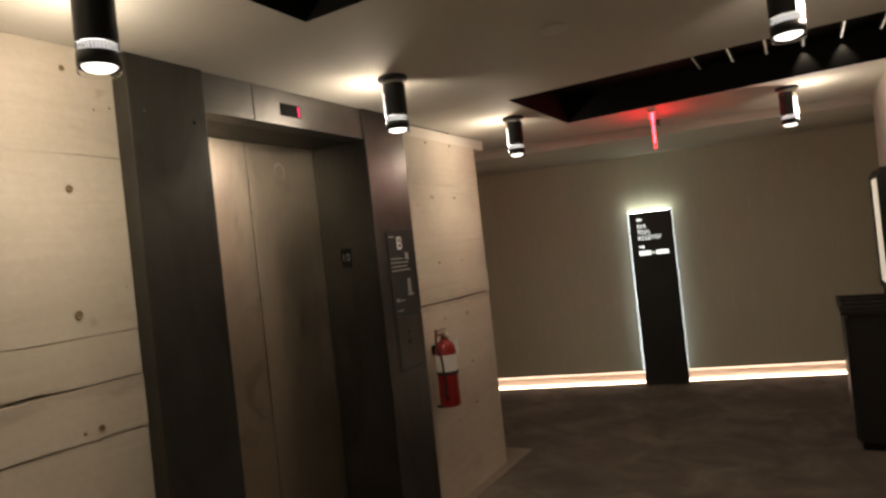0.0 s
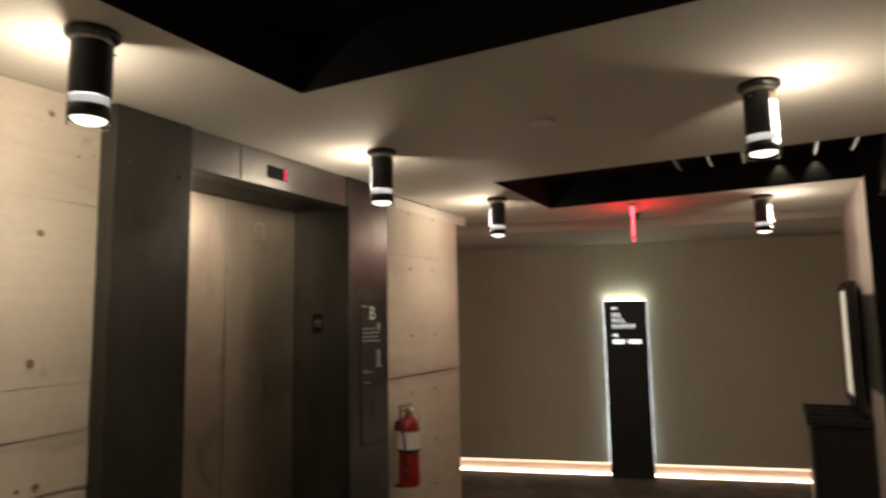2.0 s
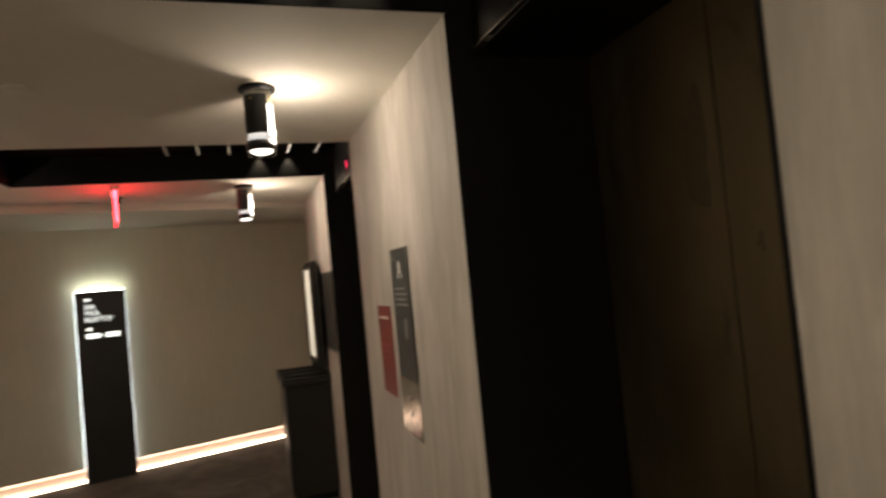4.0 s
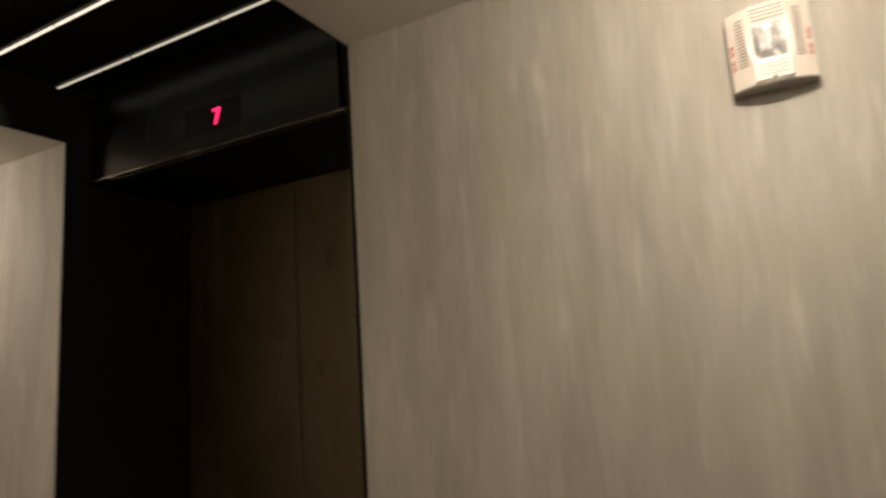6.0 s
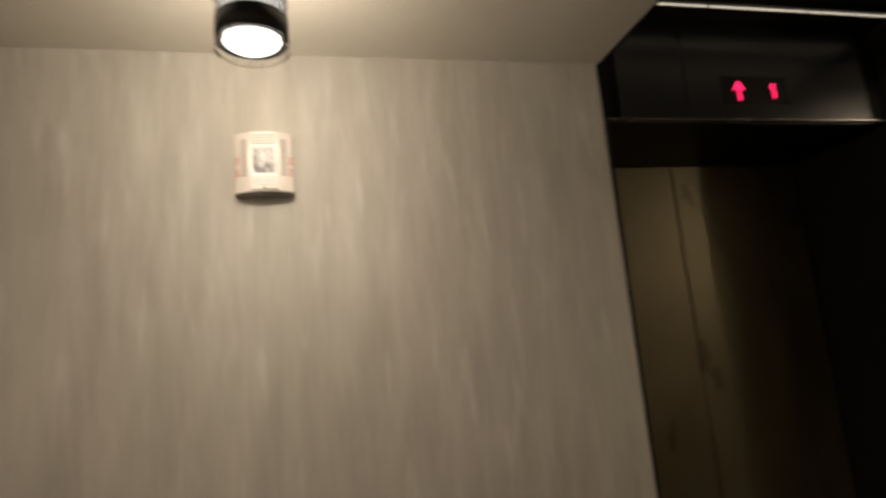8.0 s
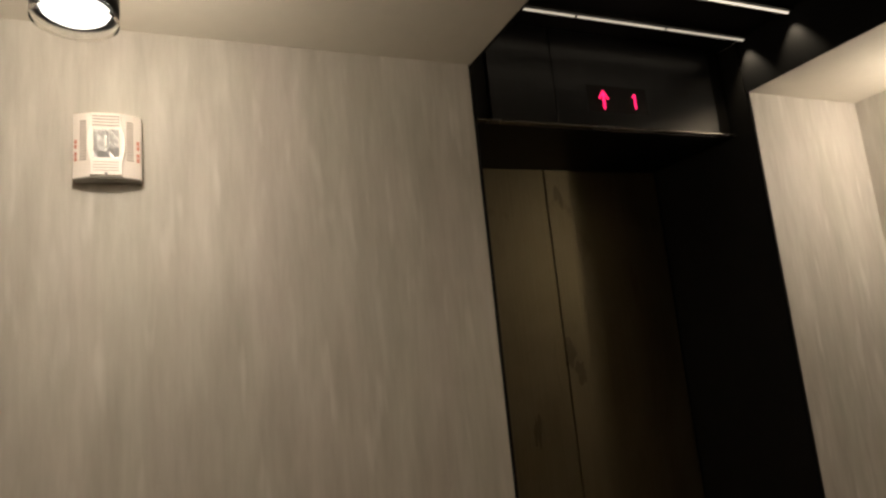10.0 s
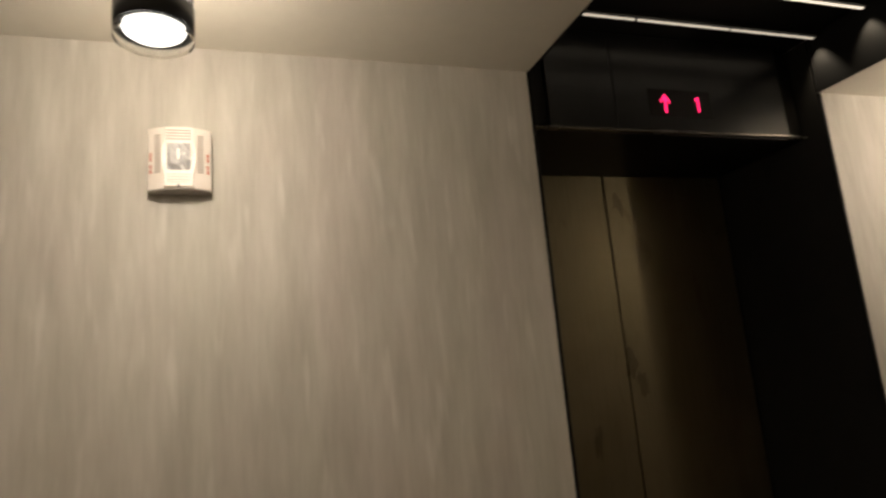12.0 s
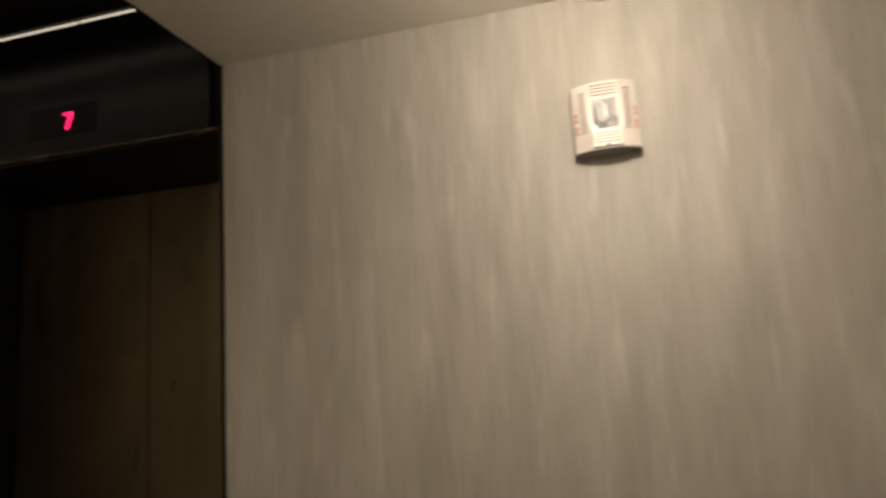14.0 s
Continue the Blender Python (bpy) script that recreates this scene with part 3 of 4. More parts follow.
def west_lift():
    xf = -1.907
    ya, yb, yc, yd = 1.235, 1.559, 2.591, 2.965
    zh = 2.254
    lift = thing("elevator", (xf, (yb + yc) / 2, 0), "dark steel lift portal with closed brushed doors in a concrete wall", "elevator")
    oy = (yb + yc) / 2

    def put(name, x0, x1, y0, y1, z0, z1, mat, label="", parent=lift, bevel=0.003):
        return part(name, box(x0 - xf, x1 - xf, y0 - oy, y1 - oy, z0, z1, bevel, 2), mat, parent, label)

    near_col = put("column", xf, -2.30, ya, yb, 0, ZC - 0.002, M_FRAME, "dark steel portal column")
    col = put("column", xf, -2.30, yc, yd, 0, ZC - 0.002, M_FRAME, "dark steel portal column")
    put("header", xf - 0.012, -2.02, yb + 0.001, 1.8245, zh, ZC - 0.003, M_HEADER, "brushed steel header panel")
    head = put("header", xf - 0.012, -2.02, 1.8275, yc - 0.001, zh, ZC - 0.003, M_HEADER, "brushed steel header panel")
    put("soffit", -2.021, -2.30, yb + 0.001, yc - 0.001, zh + 0.004, zh + 0.02, M_FRAME, "dark steel soffit")
    put("door_panel", -2.285, -2.305, yb + 0.001, 2.0925, 0.012, zh + 0.003, M_DOOR, "brushed steel door leaf with smears")
    put("door_panel", -2.285, -2.305, 2.0975, yc - 0.001, 0.012, zh + 0.003, M_DOOR, "brushed steel door leaf with smears")
    bm = bmesh.new()
    ring = []
    for i in range(29):
        a = radians(-60 + 250 * i / 28)
        w = 0.010 * (0.5 + 0.5 * math.sin(math.pi * i / 28)) * (0.8 + 0.5 * noise.noise((i * 0.4, 2.0, 1.0)))
        ring.append([bm.verts.new((-2.2842 - xf, 2.315 - oy + (0.034 + d) * math.cos(a), 2.115 + 1.35 * (0.034 + d) * math.sin(a))) for d in (-w / 2, w / 2)])
    for p, q in zip(ring, ring[1:]):
        bm.faces.new((p[0], p[1], q[1], q[0]))
    part("worn_mark", bm, M_WORN, lift, "pale worn ring on the door")
    put("door_backing", -2.312, -2.33, ya, yd, 0, ZC, M_BLACK)
    put("sill", -2.16, -2.284, yb + 0.002, yc - 0.002, 0, 0.01, M_FRAME, "steel door sill")
    disp = put("display", xf - 0.0125, xf - 0.0095, 1.985, 2.117, 2.299, 2.357, M_BLACK, "black floor display window", head, 0.0008)
    put("digit", xf - 0.0096, xf - 0.0085, 2.099, 2.1045, 2.304, 2.352, M_RED, "glowing red digit", disp, 0)
    put("call_plate", xf + 0.001, xf + 0.0035, 2.688, 2.932, 0.965, 1.755, M_DARK_PLATE, "dark lift sign and call plate", col, 0.0008)
    plate_x = 0.0038
    lettering("B", 0.105, pose(plate_x, 2.77 - oy, 1.645) @ FACE_EAST, "letter", M_WHITE_MARK, col)
    bars = [(2.70, 2.75, 1.712, 0.010)] + [(2.705, 2.705 + wd, z, 0.007) for wd, z in ((0.12, 1.590), (0.17, 1.568), (0.15, 1.546), (0.175, 1.524))]
    for y0, y1, z, h in bars:
        put("text_bar", xf + 0.0036, xf + 0.0045, y0, y1, z, z + h, M_GREY_MARK, "", col, 0)
    for y0, y1, z0, z1 in ((2.845, 2.880, 1.585, 1.625), (2.845, 2.875, 1.395, 1.475), (2.835, 2.895, 1.380, 1.392), (2.71, 2.80, 1.355, 1.362), (2.72, 2.745, 1.352, 1.372), (2.72, 2.78, 1.300, 1.306)):
        put("pictogram", xf + 0.0036, xf + 0.0045, y0, y1, z0, z1, M_GREY_MARK, "", col, 0)
    put("call_panel", xf + 0.0037, xf + 0.006, 2.70, 2.92, 0.985, 1.27, M_FRAME, "brushed call button panel", col, 0.001)
    for z in (1.185, 1.125):
        b = part("call_button", lathe([(0, 0), (0.013, 0), (0.013, 0.004), (0.010, 0.0065), (0, 0.0065)], 20), M_FRAME, col, "round steel call button")
        b.matrix_local = pose(0.006, 2.805 - oy, z, 0, 90, 0)
    for y, z, r, mat in ((1.291, 2.216, 0.004, M_PLATE), (1.50, 2.20, 0.006, M_BLACK)):
        b = part("key_switch", lathe([(0, 0), (r, 0), (r, 0.002), (0, 0.003)], 14), mat, near_col, "small key switch")
        b.matrix_local = pose(0, y - oy, z, 0, 90, 0)
    plate = part("floor_plate", box(-2.155 - xf, -2.085 - xf, yc - 0.004 - oy, yc - 0.0005 - oy, 1.575, 1.68, 0.0008, 1), M_BLACK, lift, "dark raised floor number plate")
    lettering("10", 0.06, pose(-2.15 - xf, yc - 0.0045 - oy, 1.61) @ pose(0, 0, 0, 90, 0, 0), "number", M_DIM_MARK, plate, 0.0006)
    return lift


west_lift()


# ---- ceiling lamps ----
def lamp():
    """Black cylinder spot that is cut open on its +x side, with a glowing ring and lens below."""
    ob = thing("ceiling_lamp", (0, 0, ZC), "black cylindrical ceiling spot cut open towards the wall, lit", "ceiling lamp", "cylinder spots along both walls")
    part("canopy", lathe([(0, 0), (0.066, 0), (0.068, -0.003), (0.068, -0.013), (0.065, -0.016), (0.045, -0.018), (0, -0.018)], 40), M_LAMP, ob, "black round canopy", True)
    part("neck", lathe([(0.0, -0.018), (0.049, -0.018), (0.047, -0.034), (0.0, -0.034)], 36), M_NECK, ob, "pale grey metal neck", True)
    cut = 56.0
    prof = [(0.051, -0.034), (0.052, -0.037), (0.052, -0.182), (0.0495, -0.182), (0.0495, -0.034)]
    part("housing", lathe(prof + [prof[0]], 40, cut, 360 - 2 * cut), M_LAMP, ob, "black cylinder housing", False)
    part("reflector", lathe([(0.049, -0.036), (0.049, -0.180)], 36, cut + 1, 358 - 2 * cut), M_SHADE_IN, ob, "pale inner reflector", True)
    part("window", lathe([(0.0485, -0.070), (0.0508, -0.070), (0.0508, -0.181), (0.0485, -0.181)], 20, -cut, 2 * cut), M_BULB, ob, "glowing frosted window", True)
    part("window_head", lathe([(0.0480, -0.035), (0.0500, -0.035), (0.0500, -0.069), (0.0480, -0.069)], 20, -cut, 2 * cut), M_BRASS_PALE, ob, "pale metal band over the window", True)
    ring = part("light_ring", lathe([(0.047, -0.1835), (0.050, -0.1835), (0.050, -0.206), (0.047, -0.206), (0.047, -0.1835)], 48), M_RING, ob, "glowing ribbed glass ring")
    for i in range(36):
        a = 2 * math.pi * i / 36
        bm = box(-0.0006, 0.0013, -0.0010, 0.0010, -0.2055, -0.184)
        for v in bm.verts:
            x, y = v.co.x + 0.050, v.co.y
            v.co.x, v.co.y = x * math.cos(a) - y * math.sin(a), x * math.sin(a) + y * math.cos(a)
        part("rib", bm, M_LAMP, ring)
    part("collar", lathe([(0.040, -0.2065), (0.053, -0.2065), (0.053, -0.242), (0.0445, -0.242), (0.040, -0.233), (0.040, -0.2065)], 44), M_LAMP, ob, "black lower collar", True)
    part("lens", lathe([(0, -0.2545), (0.012, -0.2538), (0.023, -0.2515), (0.033, -0.2480), (0.0400, -0.2432), (0.0425, -0.238), (0.039, -0.226), (0, -0.226)], 36), M_LENS, ob, "glowing domed lens", True)
    clear = part("glass_lip", lathe([(0.0512, -0.2423), (0.0528, -0.2423), (0.0528, -0.256), (0.0512, -0.256), (0.0512, -0.2423)], 40), M_CLEAR, ob, "clear glass lip round the lens", True)
    clear.visible_shadow = False
    knob = part("thumb_screw", lathe([(0, 0), (0.004, 0), (0.004, 0.006), (0, 0.007)], 12), M_BRASS, ob, "small brass screw")
    knob.matrix_local = pose(-0.0520 * 0.53, -0.0520 * 0.85, -0.052, 0, 0, 238) @ pose(0, 0, 0, 0, 90, 0)
    return ob


first = lamp()
first.matrix_world = pose(*LAMPS_EAST[0], ZC)
for x, y in LAMPS_EAST[1:]:
    copy_thing(first, pose(x, y, ZC))
for x, y in LAMPS_WEST:
    copy_thing(first, pose(x, y, ZC, 0, 0, 180))

# ---- light bars in the coffers ----
BAR_X = [(0.55, 0.36, 0.17, -0.02, -0.21, -0.40), (0.556, 0.342, 0.16, -0.03, -0.22, -0.41), (0.565, 0.40, 0.20, 0.0, -0.195, -0.385)]
BAR_LOOK = {3: (", brightly lit", "bright warm diffuser"), 2: (", lit", "warm glowing diffuser"), 1: (", dimly lit", "dim golden diffuser"), 0: (", unlit", "dark diffuser")}


def light_bar(x, y0, y1, lit):
    ob = thing("light_bar", (x, y0, ZT), "slim recessed light bar across a black coffer" + BAR_LOOK[lit][0], "light bar", "light bars in the coffers")
    n = y1 - y0
    part("housing", box(-0.014, 0.014, 0.008, n - 0.008, -0.014, -0.001, 0.001, 1), M_SURROUND, ob, "black channel")
    for k in range(3):
        a, b = 0.012 + (n - 0.024) * k / 3 + 0.004, 0.012 + (n - 0.024) * (k + 1) / 3 - 0.004
        part("diffuser", box(-0.0038, 0.0038, a, b, -0.019, -0.0145, 0.0015, 1), (M_BAR_DIM, M_BAR_MID, M_BAR, M_BAR_HOT)[lit], ob, BAR_LOOK[lit][1])


for (y0, y1), row in zip(BAYS, BAR_X):
    for k, x in enumerate(row):
        light_bar(x, y0, y1, (2, 3, 2, 1, 1, 0)[k])

# ---- lit direction sign on the far wall ----
sx0, sx1, sz = -1.518, -1.104, 1.797
ca = math.cos(radians(FAR_ANGLE))
smid = (sx0 + sx1) / 2
sign = thing("wayfinding_sign", (smid, far_y(smid), 0), "tall black direction sign with white edge glow on the far wall", "sign", rz=FAR_ANGLE)
hw = (sx1 - sx0) / 2 / ca
part("panel", box(-hw, hw, -0.100, -0.080, 0.0, sz, 0.002, 2), M_DARK_PLATE, sign, "black sign panel")
part("back_box", box(-hw + 0.03, hw - 0.03, -0.0795, -0.003, 0.0, sz - 0.03), M_BLACK, sign, "black mounting box")
part("side_glow", box(-hw - 0.005, -hw + 0.003, -0.078, -0.070, 0.14, sz - 0.004), M_HALO, sign, "white edge light")
part("side_glow", box(hw - 0.003, hw + 0.005, -0.078, -0.070, 0.14, sz - 0.004), M_HALO, sign, "white edge light")
part("top_glow", box(-hw + 0.010, hw - 0.010, -0.078, -0.064, sz - 0.004, sz + 0.006), M_HALO_TOP, sign, "white edge light")
STAND = pose(0, 0, 0, 90, 0, 0)
lx = -hw + 0.075
for txt, z in (("BAR", 1.625), ("POOL", 1.565), ("ROOFTOP", 1.505)):
    lettering(txt, 0.062, pose(lx, -0.1005, z) @ STAND @ Matrix.Diagonal((0.8, 1, 1, 1)), "lettering", M_SIGN_LIT, sign)
for z, s in ((1.715, -1), (1.435, 1)):
    c0 = lx + 0.03
    pts = [(c0 + s * 0.03, z), (c0 + s * 0.004, z + 0.024), (c0 + s * 0.004, z + 0.007), (c0 - s * 0.028, z + 0.007), (c0 - s * 0.028, z - 0.007), (c0 + s * 0.004, z - 0.007), (c0 + s * 0.004, z - 0.024)]
    part("arrow", prism(pts, "y", -0.1015, -0.1005), M_SIGN_LIT, sign)
for a, b, h in ((0.0, 0.115, 0.042), (0.128, 0.150, 0.012), (0.165, 0.285, 0.042)):
    part("number_bar", box(lx + a, lx + b, -0.1015, -0.1005, 1.37 - h / 2, 1.37 + h / 2), M_SIGN_LIT, sign)

# ---- exit sign, smoke detector, sprinkler ----
ex = thing("exit_sign", (-0.765, 4.42, ZC), "thin edge-lit red exit sign hanging from the ceiling", "exit sign", rz=10.5)
part("mount", box(-0.022, 0.022, -0.16, 0.16, -0.03, -0.001, 0.003, 2), M_STROBE, ex, "white ceiling mount")
part("panel", box(-0.0055, 0.0055, -0.148, 0.148, -0.233, -0.046, 0.001, 1), M_EXIT_DIM, ex, "clear red tinted panel")
part("light_bar", box(-0.007, 0.007, -0.15, 0.15, -0.045, -0.031), M_EXIT, ex, "red light bar under the mount")
part("panel_edge", box(-0.006, 0.006, -0.151, -0.1485, -0.235, -0.046), M_EXIT, ex, "bright red panel edge")
part("panel_edge", box(-0.006, 0.006, 0.1485, 0.151, -0.235, -0.046), M_EXIT, ex, "bright red panel edge")
sm = thing("smoke_detector", (-0.69, 2.234, ZC), "flat white round detector on the ceiling", "smoke detector")
part("base", lathe([(0, -0.001), (0.052, -0.001), (0.053, -0.006), (0.050, -0.010), (0, -0.012)], 36), M_CEILING, sm, "white disc", True)
sp = thing("sprinkler", (-0.80, 4.80, ZC), "small metal sprinkler head in the ceiling", "sprinkler")
part("rosette", lathe([(0, -0.001), (0.030, -0.001), (0.028, -0.006), (0, -0.008)], 24), M_CANOPY, sp, "", True)
part("head", lathe([(0, -0.008), (0.008, -0.008), (0.008, -0.035), (0.022, -0.037), (0.022, -0.040), (0, -0.040)], 20), M_CANOPY, sp, "", True)


# ---- strobe on the east wall ----
def strobe():
    ob = thing("alarm_strobe", (XE, -0.447, 2.084), "white fire alarm speaker strobe with clear lens on the wall", "alarm strobe")
    hw2, h, d = 0.0605, 0.131, 0.046

    def face(y):
        return -0.004 - (d - 0.004) * (1 - 0.50 * (abs(y) / hw2) ** 2.2)

    def band_on(side, ya, yb, za, zb):
        """A thin raised band that follows the curved front."""
        bm = bmesh.new()
        rows = []
        for i in range(5):
            y = ya + (yb - ya) * i / 4
            rows.append([bm.verts.new((face(y) + dx, side * y, z)) for dx, z in ((0.002, za), (-0.0007, za), (-0.0007, zb), (0.002, zb))])
        for p, q in zip(rows, rows[1:]):
            for k in range(3):
                bm.faces.new((p[k], p[k + 1], q[k + 1], q[k]))
        bm.faces.new(rows[0])
        bm.faces.new(rows[-1][::-1])
        bmesh.ops.recalc_face_normals(bm, faces=bm.faces[:])
        return bm

    outline = [(0.0, -hw2), *[(face(-hw2 + 2 * hw2 * i / 14), -hw2 + 2 * hw2 * i / 14) for i in range(15)], (0.0, hw2)]
    bm = bmesh.new()
    ring_lo = [bm.verts.new((x, y, 0.0)) for x, y in outline]
    ring_hi = [bm.verts.new((x, y, h)) for x, y in outline]
    for i in range(len(outline)):
        j = (i + 1) % len(outline)
        bm.faces.new((ring_lo[i], ring_lo[j], ring_hi[j], ring_hi[i]))
    bm.faces.new(ring_hi)
    bm.faces.new(ring_lo[::-1])
    bmesh.ops.recalc_face_normals(bm, faces=bm.faces[:])
    part("body", bm, M_STROBE, ob, "white curved housing")
    part("underside", prism([(x * 0.98, y * 0.985) for x, y in outline], "z", -0.0025, -0.0003), M_STROBE_UNDER, ob, "grey underside")
    mid = [(0.028, 0.002), (0.028, 0.026), (0.031, 0.038), (0.034, 0.052), (0.034, 0.078), (0.031, 0.092), (0.028, 0.104), (0.027, h - 0.002)]
    mid = mid + [(-y, z) for y, z in reversed(mid)]
    bm = prism(mid, "x", -d - 0.0035, -d + 0.012)
    bmesh.ops.bevel(bm, geom=[e for e in bm.edges if all(v.co.x < -d for v in e.verts)], offset=0.0015, segments=2, profile=0.5, affect="EDGES")
    part("lens_surround", bm, M_STROBE, ob, "raised white centre panel")
    pick = random.Random(11)
    bm = bmesh.new()
    cols = [[bm.verts.new((-d - 0.0042 - pick.uniform(0.0, 0.009) * (0.3 if k in (0, 6) or i in (0, 6) else 1.0), -0.021 + 0.007 * i, 0.038 + 0.0092 * k)) for k in range(7)] for i in range(7)]
    for i in range(6):
        for k in range(6):
            bm.faces.new((cols[i][k], cols[i][k + 1], cols[i + 1][k + 1], cols[i + 1][k]))
    part("lens_reflector", bm, M_REFLECTOR, ob, "faceted chrome reflector")
    lens = part("lens", box(-d - 0.021, -d - 0.0037, -0.0255, 0.0255, 0.034, 0.097, 0.008, 4), M_GLASS, ob, "clear strobe lens", True)
    lens.visible_shadow = False
    part("flash_tube", tube([(-d - 0.014, 0.0, 0.056), (-d - 0.014, 0.0, 0.078)], 0.002), M_WHITE_MARK, lens)
    for i in range(4):
        z = h - 0.009 - 0.0062 * i
        part("grille_slot", box(-d - 0.0040, -d - 0.0030, -0.0245, 0.0245, z - 0.0013, z + 0.0013), M_SLOT, ob)
    for i in range(4):
        z = 0.011 + 0.0056 * i
        part("grille_slot", box(-d - 0.0038, -d - 0.0030, -0.0225, 0.0225, z - 0.0007, z + 0.0007), M_SLOT, ob)
    for s in (-1, 1):
        for i in range(15):
            z = 0.036 + 0.0056 * i
            part("grille_slot", band_on(s, 0.0352, 0.0470, z - 0.0012, z + 0.0012), M_SLOT, ob)
        for z in (0.034, 0.044, 0.060, 0.070):
            part("red_mark", band_on(s, 0.0525, 0.0575, z, z + 0.008), M_PINK, ob)
    sc = part("screw", lathe([(0, 0), (0.003, 0), (0.003, 0.002), (0, 0.002)], 12), M_CANOPY, ob)
    sc.matrix_local = pose(-d - 0.0035, 0, 0.004, 0, -90, 0)
    return ob


strobe()


# ---- plates on the east wall ----
def call_plate(y0, y1, z0, z1, letter):
    ob = thing("call_plate", (XE, (y0 + y1) / 2, z0), "grey metal lift sign and call plate on wallpaper", "call plate")
    w = (y1 - y0) / 2
    h = z1 - z0
    part("sign_panel", box(-0.006, -0.001, -w, w, h * 0.30, h, 0.001, 1), M_DARK_PLATE, ob, "dark grey sign panel")
    part("button_panel", box(-0.007, -0.001, -w, w, 0, h * 0.298, 0.001, 1), M_PLATE, ob, "shiny steel button panel")
    lettering(letter, 0.105, pose(-0.0065, 0.035, h - 0.125) @ FACE_WEST, "letter", M_WHITE_MARK, ob)
    for a, b, z in ((0.07, 0.105, h - 0.045), (-0.06, 0.10, h - 0.17), (-0.09, 0.10, h - 0.192), (-0.07, 0.10, h - 0.214), (-0.09, 0.10, h - 0.236)):
        part("text_bar", box(-0.0072, -0.0062, a, b, z, z + 0.007), M_GREY_MARK, ob)
    part("pictogram", box(-0.0072, -0.0062, -0.05, -0.015, h - 0.37, h - 0.29), M_GREY_MARK, ob)
    for z in (h * 0.20, h * 0.12):
        b = part("call_button", lathe([(0, 0), (0.013, 0), (0.013, 0.004), (0.010, 0.0065), (0, 0.0065)], 20), M_CHROME, ob, "round steel call button")
        b.matrix_local = pose(-0.007, 0, z, 0, -90, 0)


call_plate(2.154, 2.428, 1.012, 1.779, "A")
board = thing("notice_panel", (XE, 4.56, 1.17), "flat dark grey panel on wallpaper beside a lift opening", "panel")
part("face", box(-0.010, -0.001, -0.325, 0.34, 0, 0.575, 0.002, 1), M_DARK_PLATE, board, "dark grey face")
rp = thing("fire_notice", (XE, 2.645, 1.13), "flat red fire notice plate with a white strip on wallpaper", "sign")
part("plate", box(-0.006, -0.001, -0.122, 0.122, 0, 0.405, 0.0015, 1), M_RED_PLATE, rp, "red plate")
part("text_bar", box(-0.0075, -0.0062, -0.08, 0.085, 0.345, 0.356), M_LABEL, rp, "white strip")
for k, wd in enumerate((0.07, 0.09, 0.06)):
    part("text_bar", box(-0.0072, -0.0062, -wd, wd, 0.22 - 0.03 * k, 0.228 - 0.03 * k), M_RED_PAINT, rp)


# ---- fire extinguisher ----
def extinguisher():
    x, y = XW + 0.09, 3.165
    ob = thing("fire_extinguisher", (x, y, 0.665), "red fire extinguisher with white label hung on concrete", "fire extinguisher")
    r = 0.064
    part("cylinder", lathe([(0, 0.004), (0.052, 0.004), (0.060, 0.0), (r, 0.012), (r, 0.33), (0.060, 0.36), (0.046, 0.385), (0.026, 0.398), (0.022, 0.41), (0, 0.41)], 40), M_RED_PAINT, ob, "glossy red cylinder", True)
    part("label", lathe([(r + 0.0006, 0.215), (r + 0.0006, 0.315)], 40, -150, 185), M_LABEL, ob, "worn white label", True)
    part("data_strip", box(0.030, 0.0315, 0.066, 0.078, 0.07, 0.26, 0.0005, 1), M_LABEL, ob, "white paper strip")
    part("strap", lathe([(r + 0.0005, 0.196), (r + 0.003, 0.196), (r + 0.003, 0.214), (r + 0.0005, 0.214), (r + 0.0005, 0.196)], 40), M_RUBBER, ob, "dark holding strap", True)
    part("valve", lathe([(0, 0.41), (0.020, 0.41), (0.020, 0.445), (0.012, 0.452), (0, 0.452)], 20), M_BRASS, ob, "brass valve", True)
    part("lever", box(-0.010, 0.010, -0.075, 0.022, 0.462, 0.474, 0.003, 2), M_CHROME, ob, "steel squeeze lever")
    part("handle", box(-0.010, 0.010, -0.070, 0.022, 0.440, 0.449, 0.003, 2), M_CHROME, ob, "steel carry handle")
    part("pull_pin_tag", box(-0.004, 0.004, -0.098, -0.078, 0.425, 0.475, 0.002, 1), M_RED_PLATE, ob, "dark red pin tag")
    g = part("gauge", lathe([(0, 0), (0.017, 0), (0.017, 0.012), (0, 0.014)], 20), M_LABEL, ob, "small pressure gauge", True)
    g.matrix_local = pose(0.018, 0.0, 0.432, 0, 90, 0)
    part("hose", tube([(0.0, -0.02, 0.44), (-0.025, -0.05, 0.435), (-0.018, -0.073, 0.38), (0.012, -0.073, 0.30), (0.018, -0.073, 0.20), (0.020, -0.072, 0.12)], 0.007), M_RUBBER, ob, "black hose", True)
    part("nozzle", tube([(0.020, -0.073, 0.12), (0.022, -0.073, 0.05)], 0.009), M_RUBBER, ob, "black nozzle", True)
    part("tag", box(0.042, 0.076, 0.030, 0.032, 0.30, 0.41, 0.001, 1), M_LABEL, ob, "hanging inspection tag")
    part("bracket", box(-0.088, -0.058, -0.016, 0.016, 0.31, 0.37, 0.003, 1), M_SURROUND, ob, "steel wall bracket")
    part("bracket_foot", box(-0.088, -0.03, -0.02, -0.014, -0.016, 0.0, 0.002, 1), M_SURROUND, ob)
    part("bracket_foot", box(-0.088, -0.03, 0.014, 0.02, -0.016, 0.0, 0.002, 1), M_SURROUND, ob)
    return ob


extinguisher()

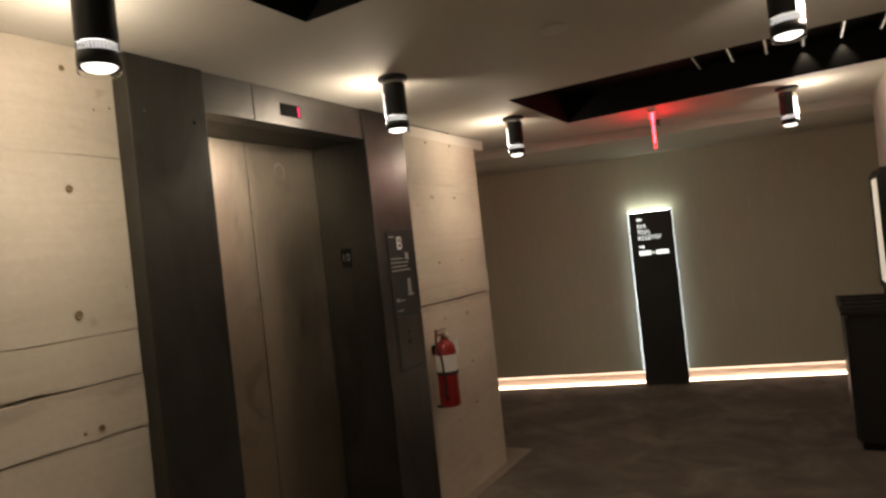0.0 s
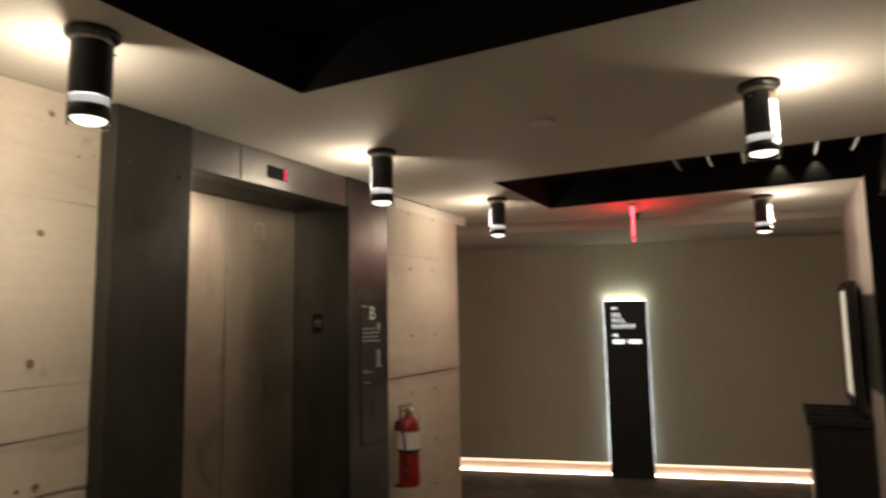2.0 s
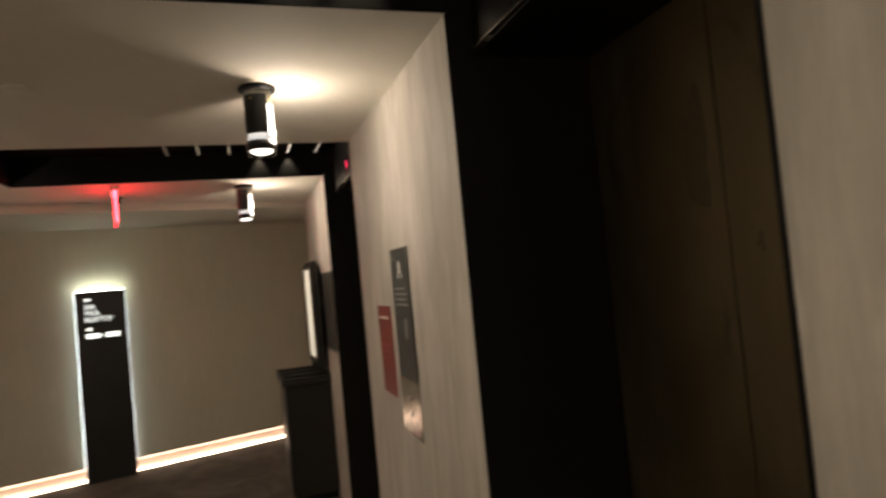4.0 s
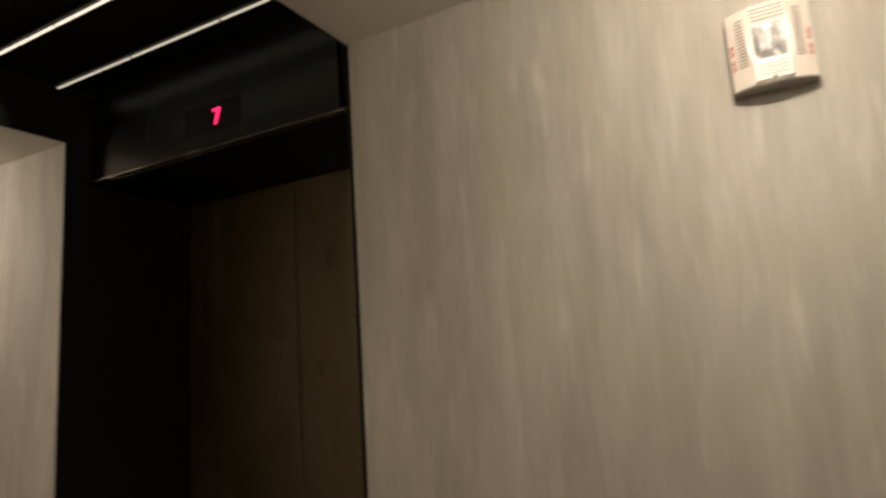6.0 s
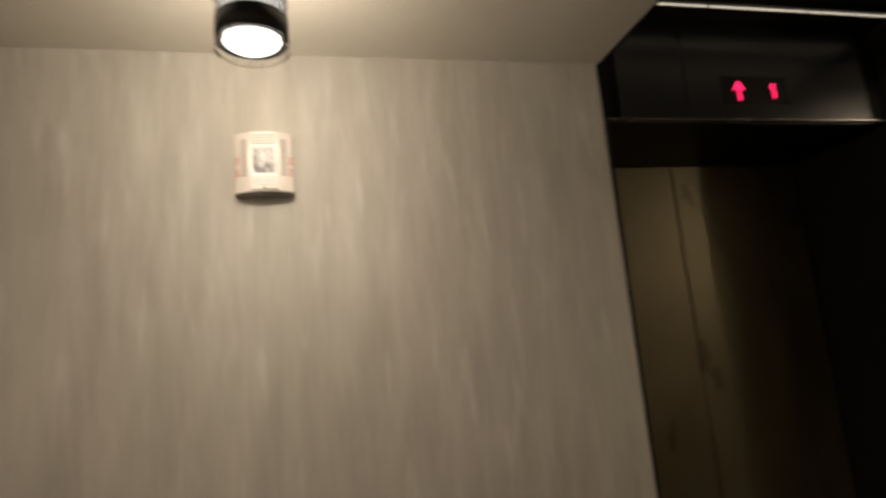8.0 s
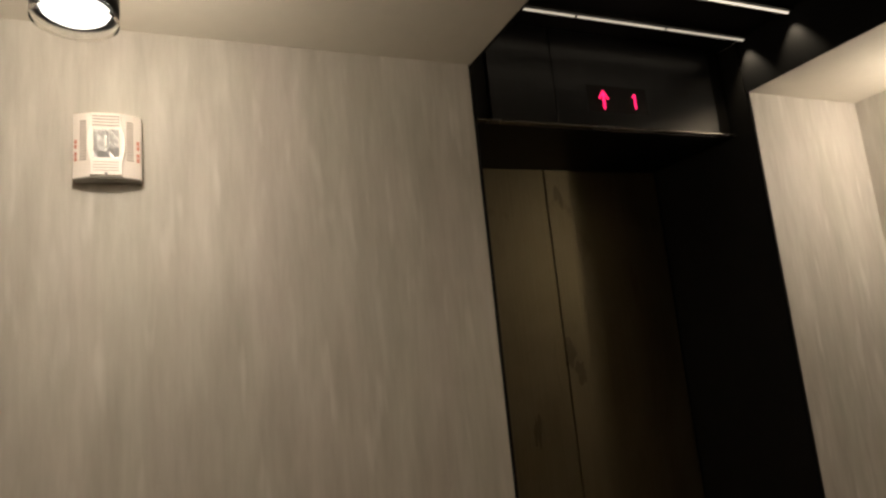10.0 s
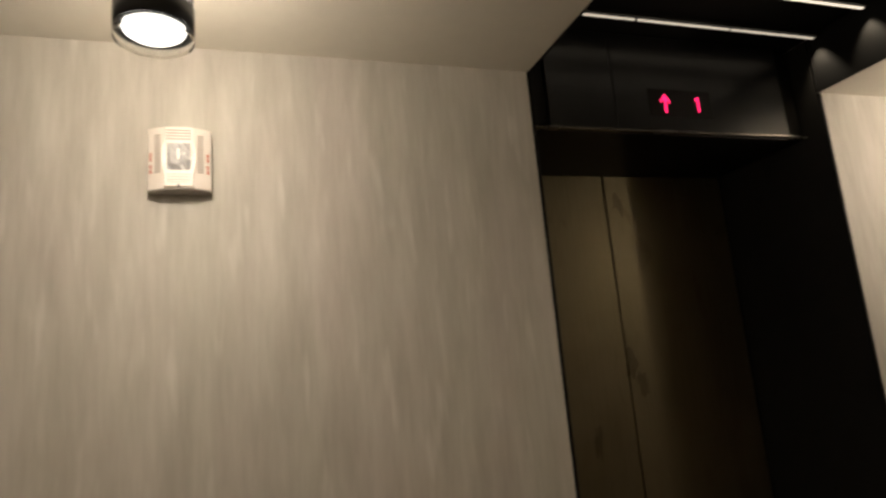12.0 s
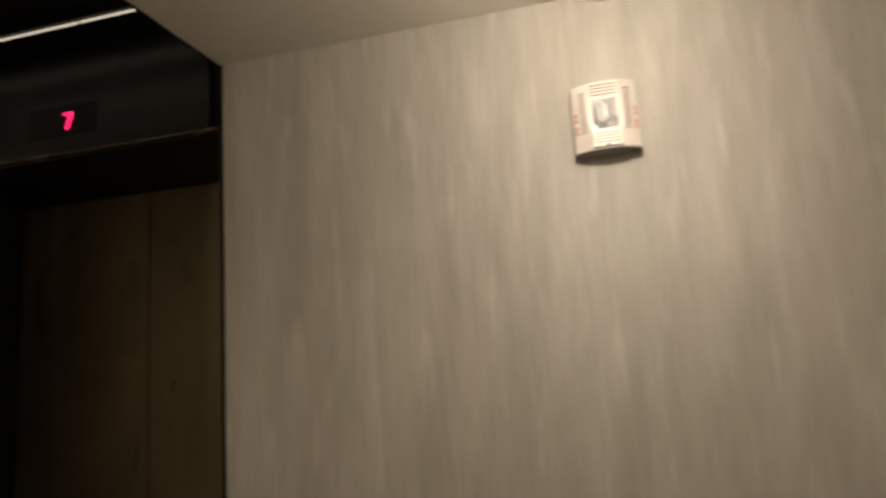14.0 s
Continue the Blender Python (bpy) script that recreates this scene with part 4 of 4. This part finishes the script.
# ---- console and framed light box by the end of the east wall ----
con = thing("console_cabinet", (0.43, 5.02, 0), "black stained wooden console with a slatted top against the wall", "console")
part("body", box(-0.170, 0.165, -0.26, 0.34, 0.05, 0.90, 0.006, 2), M_WOOD, con, "dark cabinet body")
part("plinth", box(-0.155, 0.16, -0.245, 0.32, 0.0, 0.05), M_BLACK, con, "recessed black plinth")
part("top", box(-0.205, 0.166, -0.29, 0.37, 0.901, 0.932, 0.004, 2), M_WOOD, con, "dark top board")
for a in (0.0, 1.0):
    part("rim", box(-0.205 + a * 0.355, -0.192 + a * 0.355, -0.29, 0.37, 0.933, 0.968, 0.003, 1), M_WOOD, con, "raised rim")
for i in range(4):
    y = -0.29 + 0.2153 * i
    part("slat", box(-0.191, 0.149, y, y + 0.014, 0.933, 0.960, 0.003, 1), M_WOOD, con, "cross slat")
for y in (-0.255, 0.045):
    part("cabinet_door", box(-0.186, -0.1705, y, y + 0.29, 0.07, 0.885, 0.003, 1), M_WOOD, con, "dark flush door")
lb = thing("framed_light_box", (0.515, 4.73, 0.969), "pale glowing panel in a black frame standing on the console", "light box")
ml, mz, mh = 0.56, 0.065, 0.845
part("casing", box(0.006, 0.048, 0, ml, mz - 0.01, mh + 0.03, 0.003, 1), M_WOOD, lb, "black casing")
part("face_panel", box(-0.002, 0.0055, 0.060, ml - 0.060, mz + 0.045, mh - 0.030), M_BOX, lb, "cream glowing panel")
for y0, y1, z0, z1 in ((0, 0.060, mz, mh), (ml - 0.060, ml, mz, mh), (0.061, ml - 0.061, mz, mz + 0.045), (0.061, ml - 0.061, mh - 0.030, mh)):
    part("frame_rail", box(-0.012, 0.0055, y0, y1, z0, z1, 0.002, 1), M_WOOD, lb, "black frame rail")
for y in (0.03, ml - 0.09):
    part("foot", box(0.002, 0.044, y, y + 0.06, 0.0, mz - 0.011, 0.003, 1), M_WOOD, lb, "black foot")
part("wall_bracket", box(0.049, 0.082, ml / 2 - 0.05, ml / 2 + 0.05, 0.40, 0.50, 0.002, 1), M_SURROUND, lb, "black wall bracket")
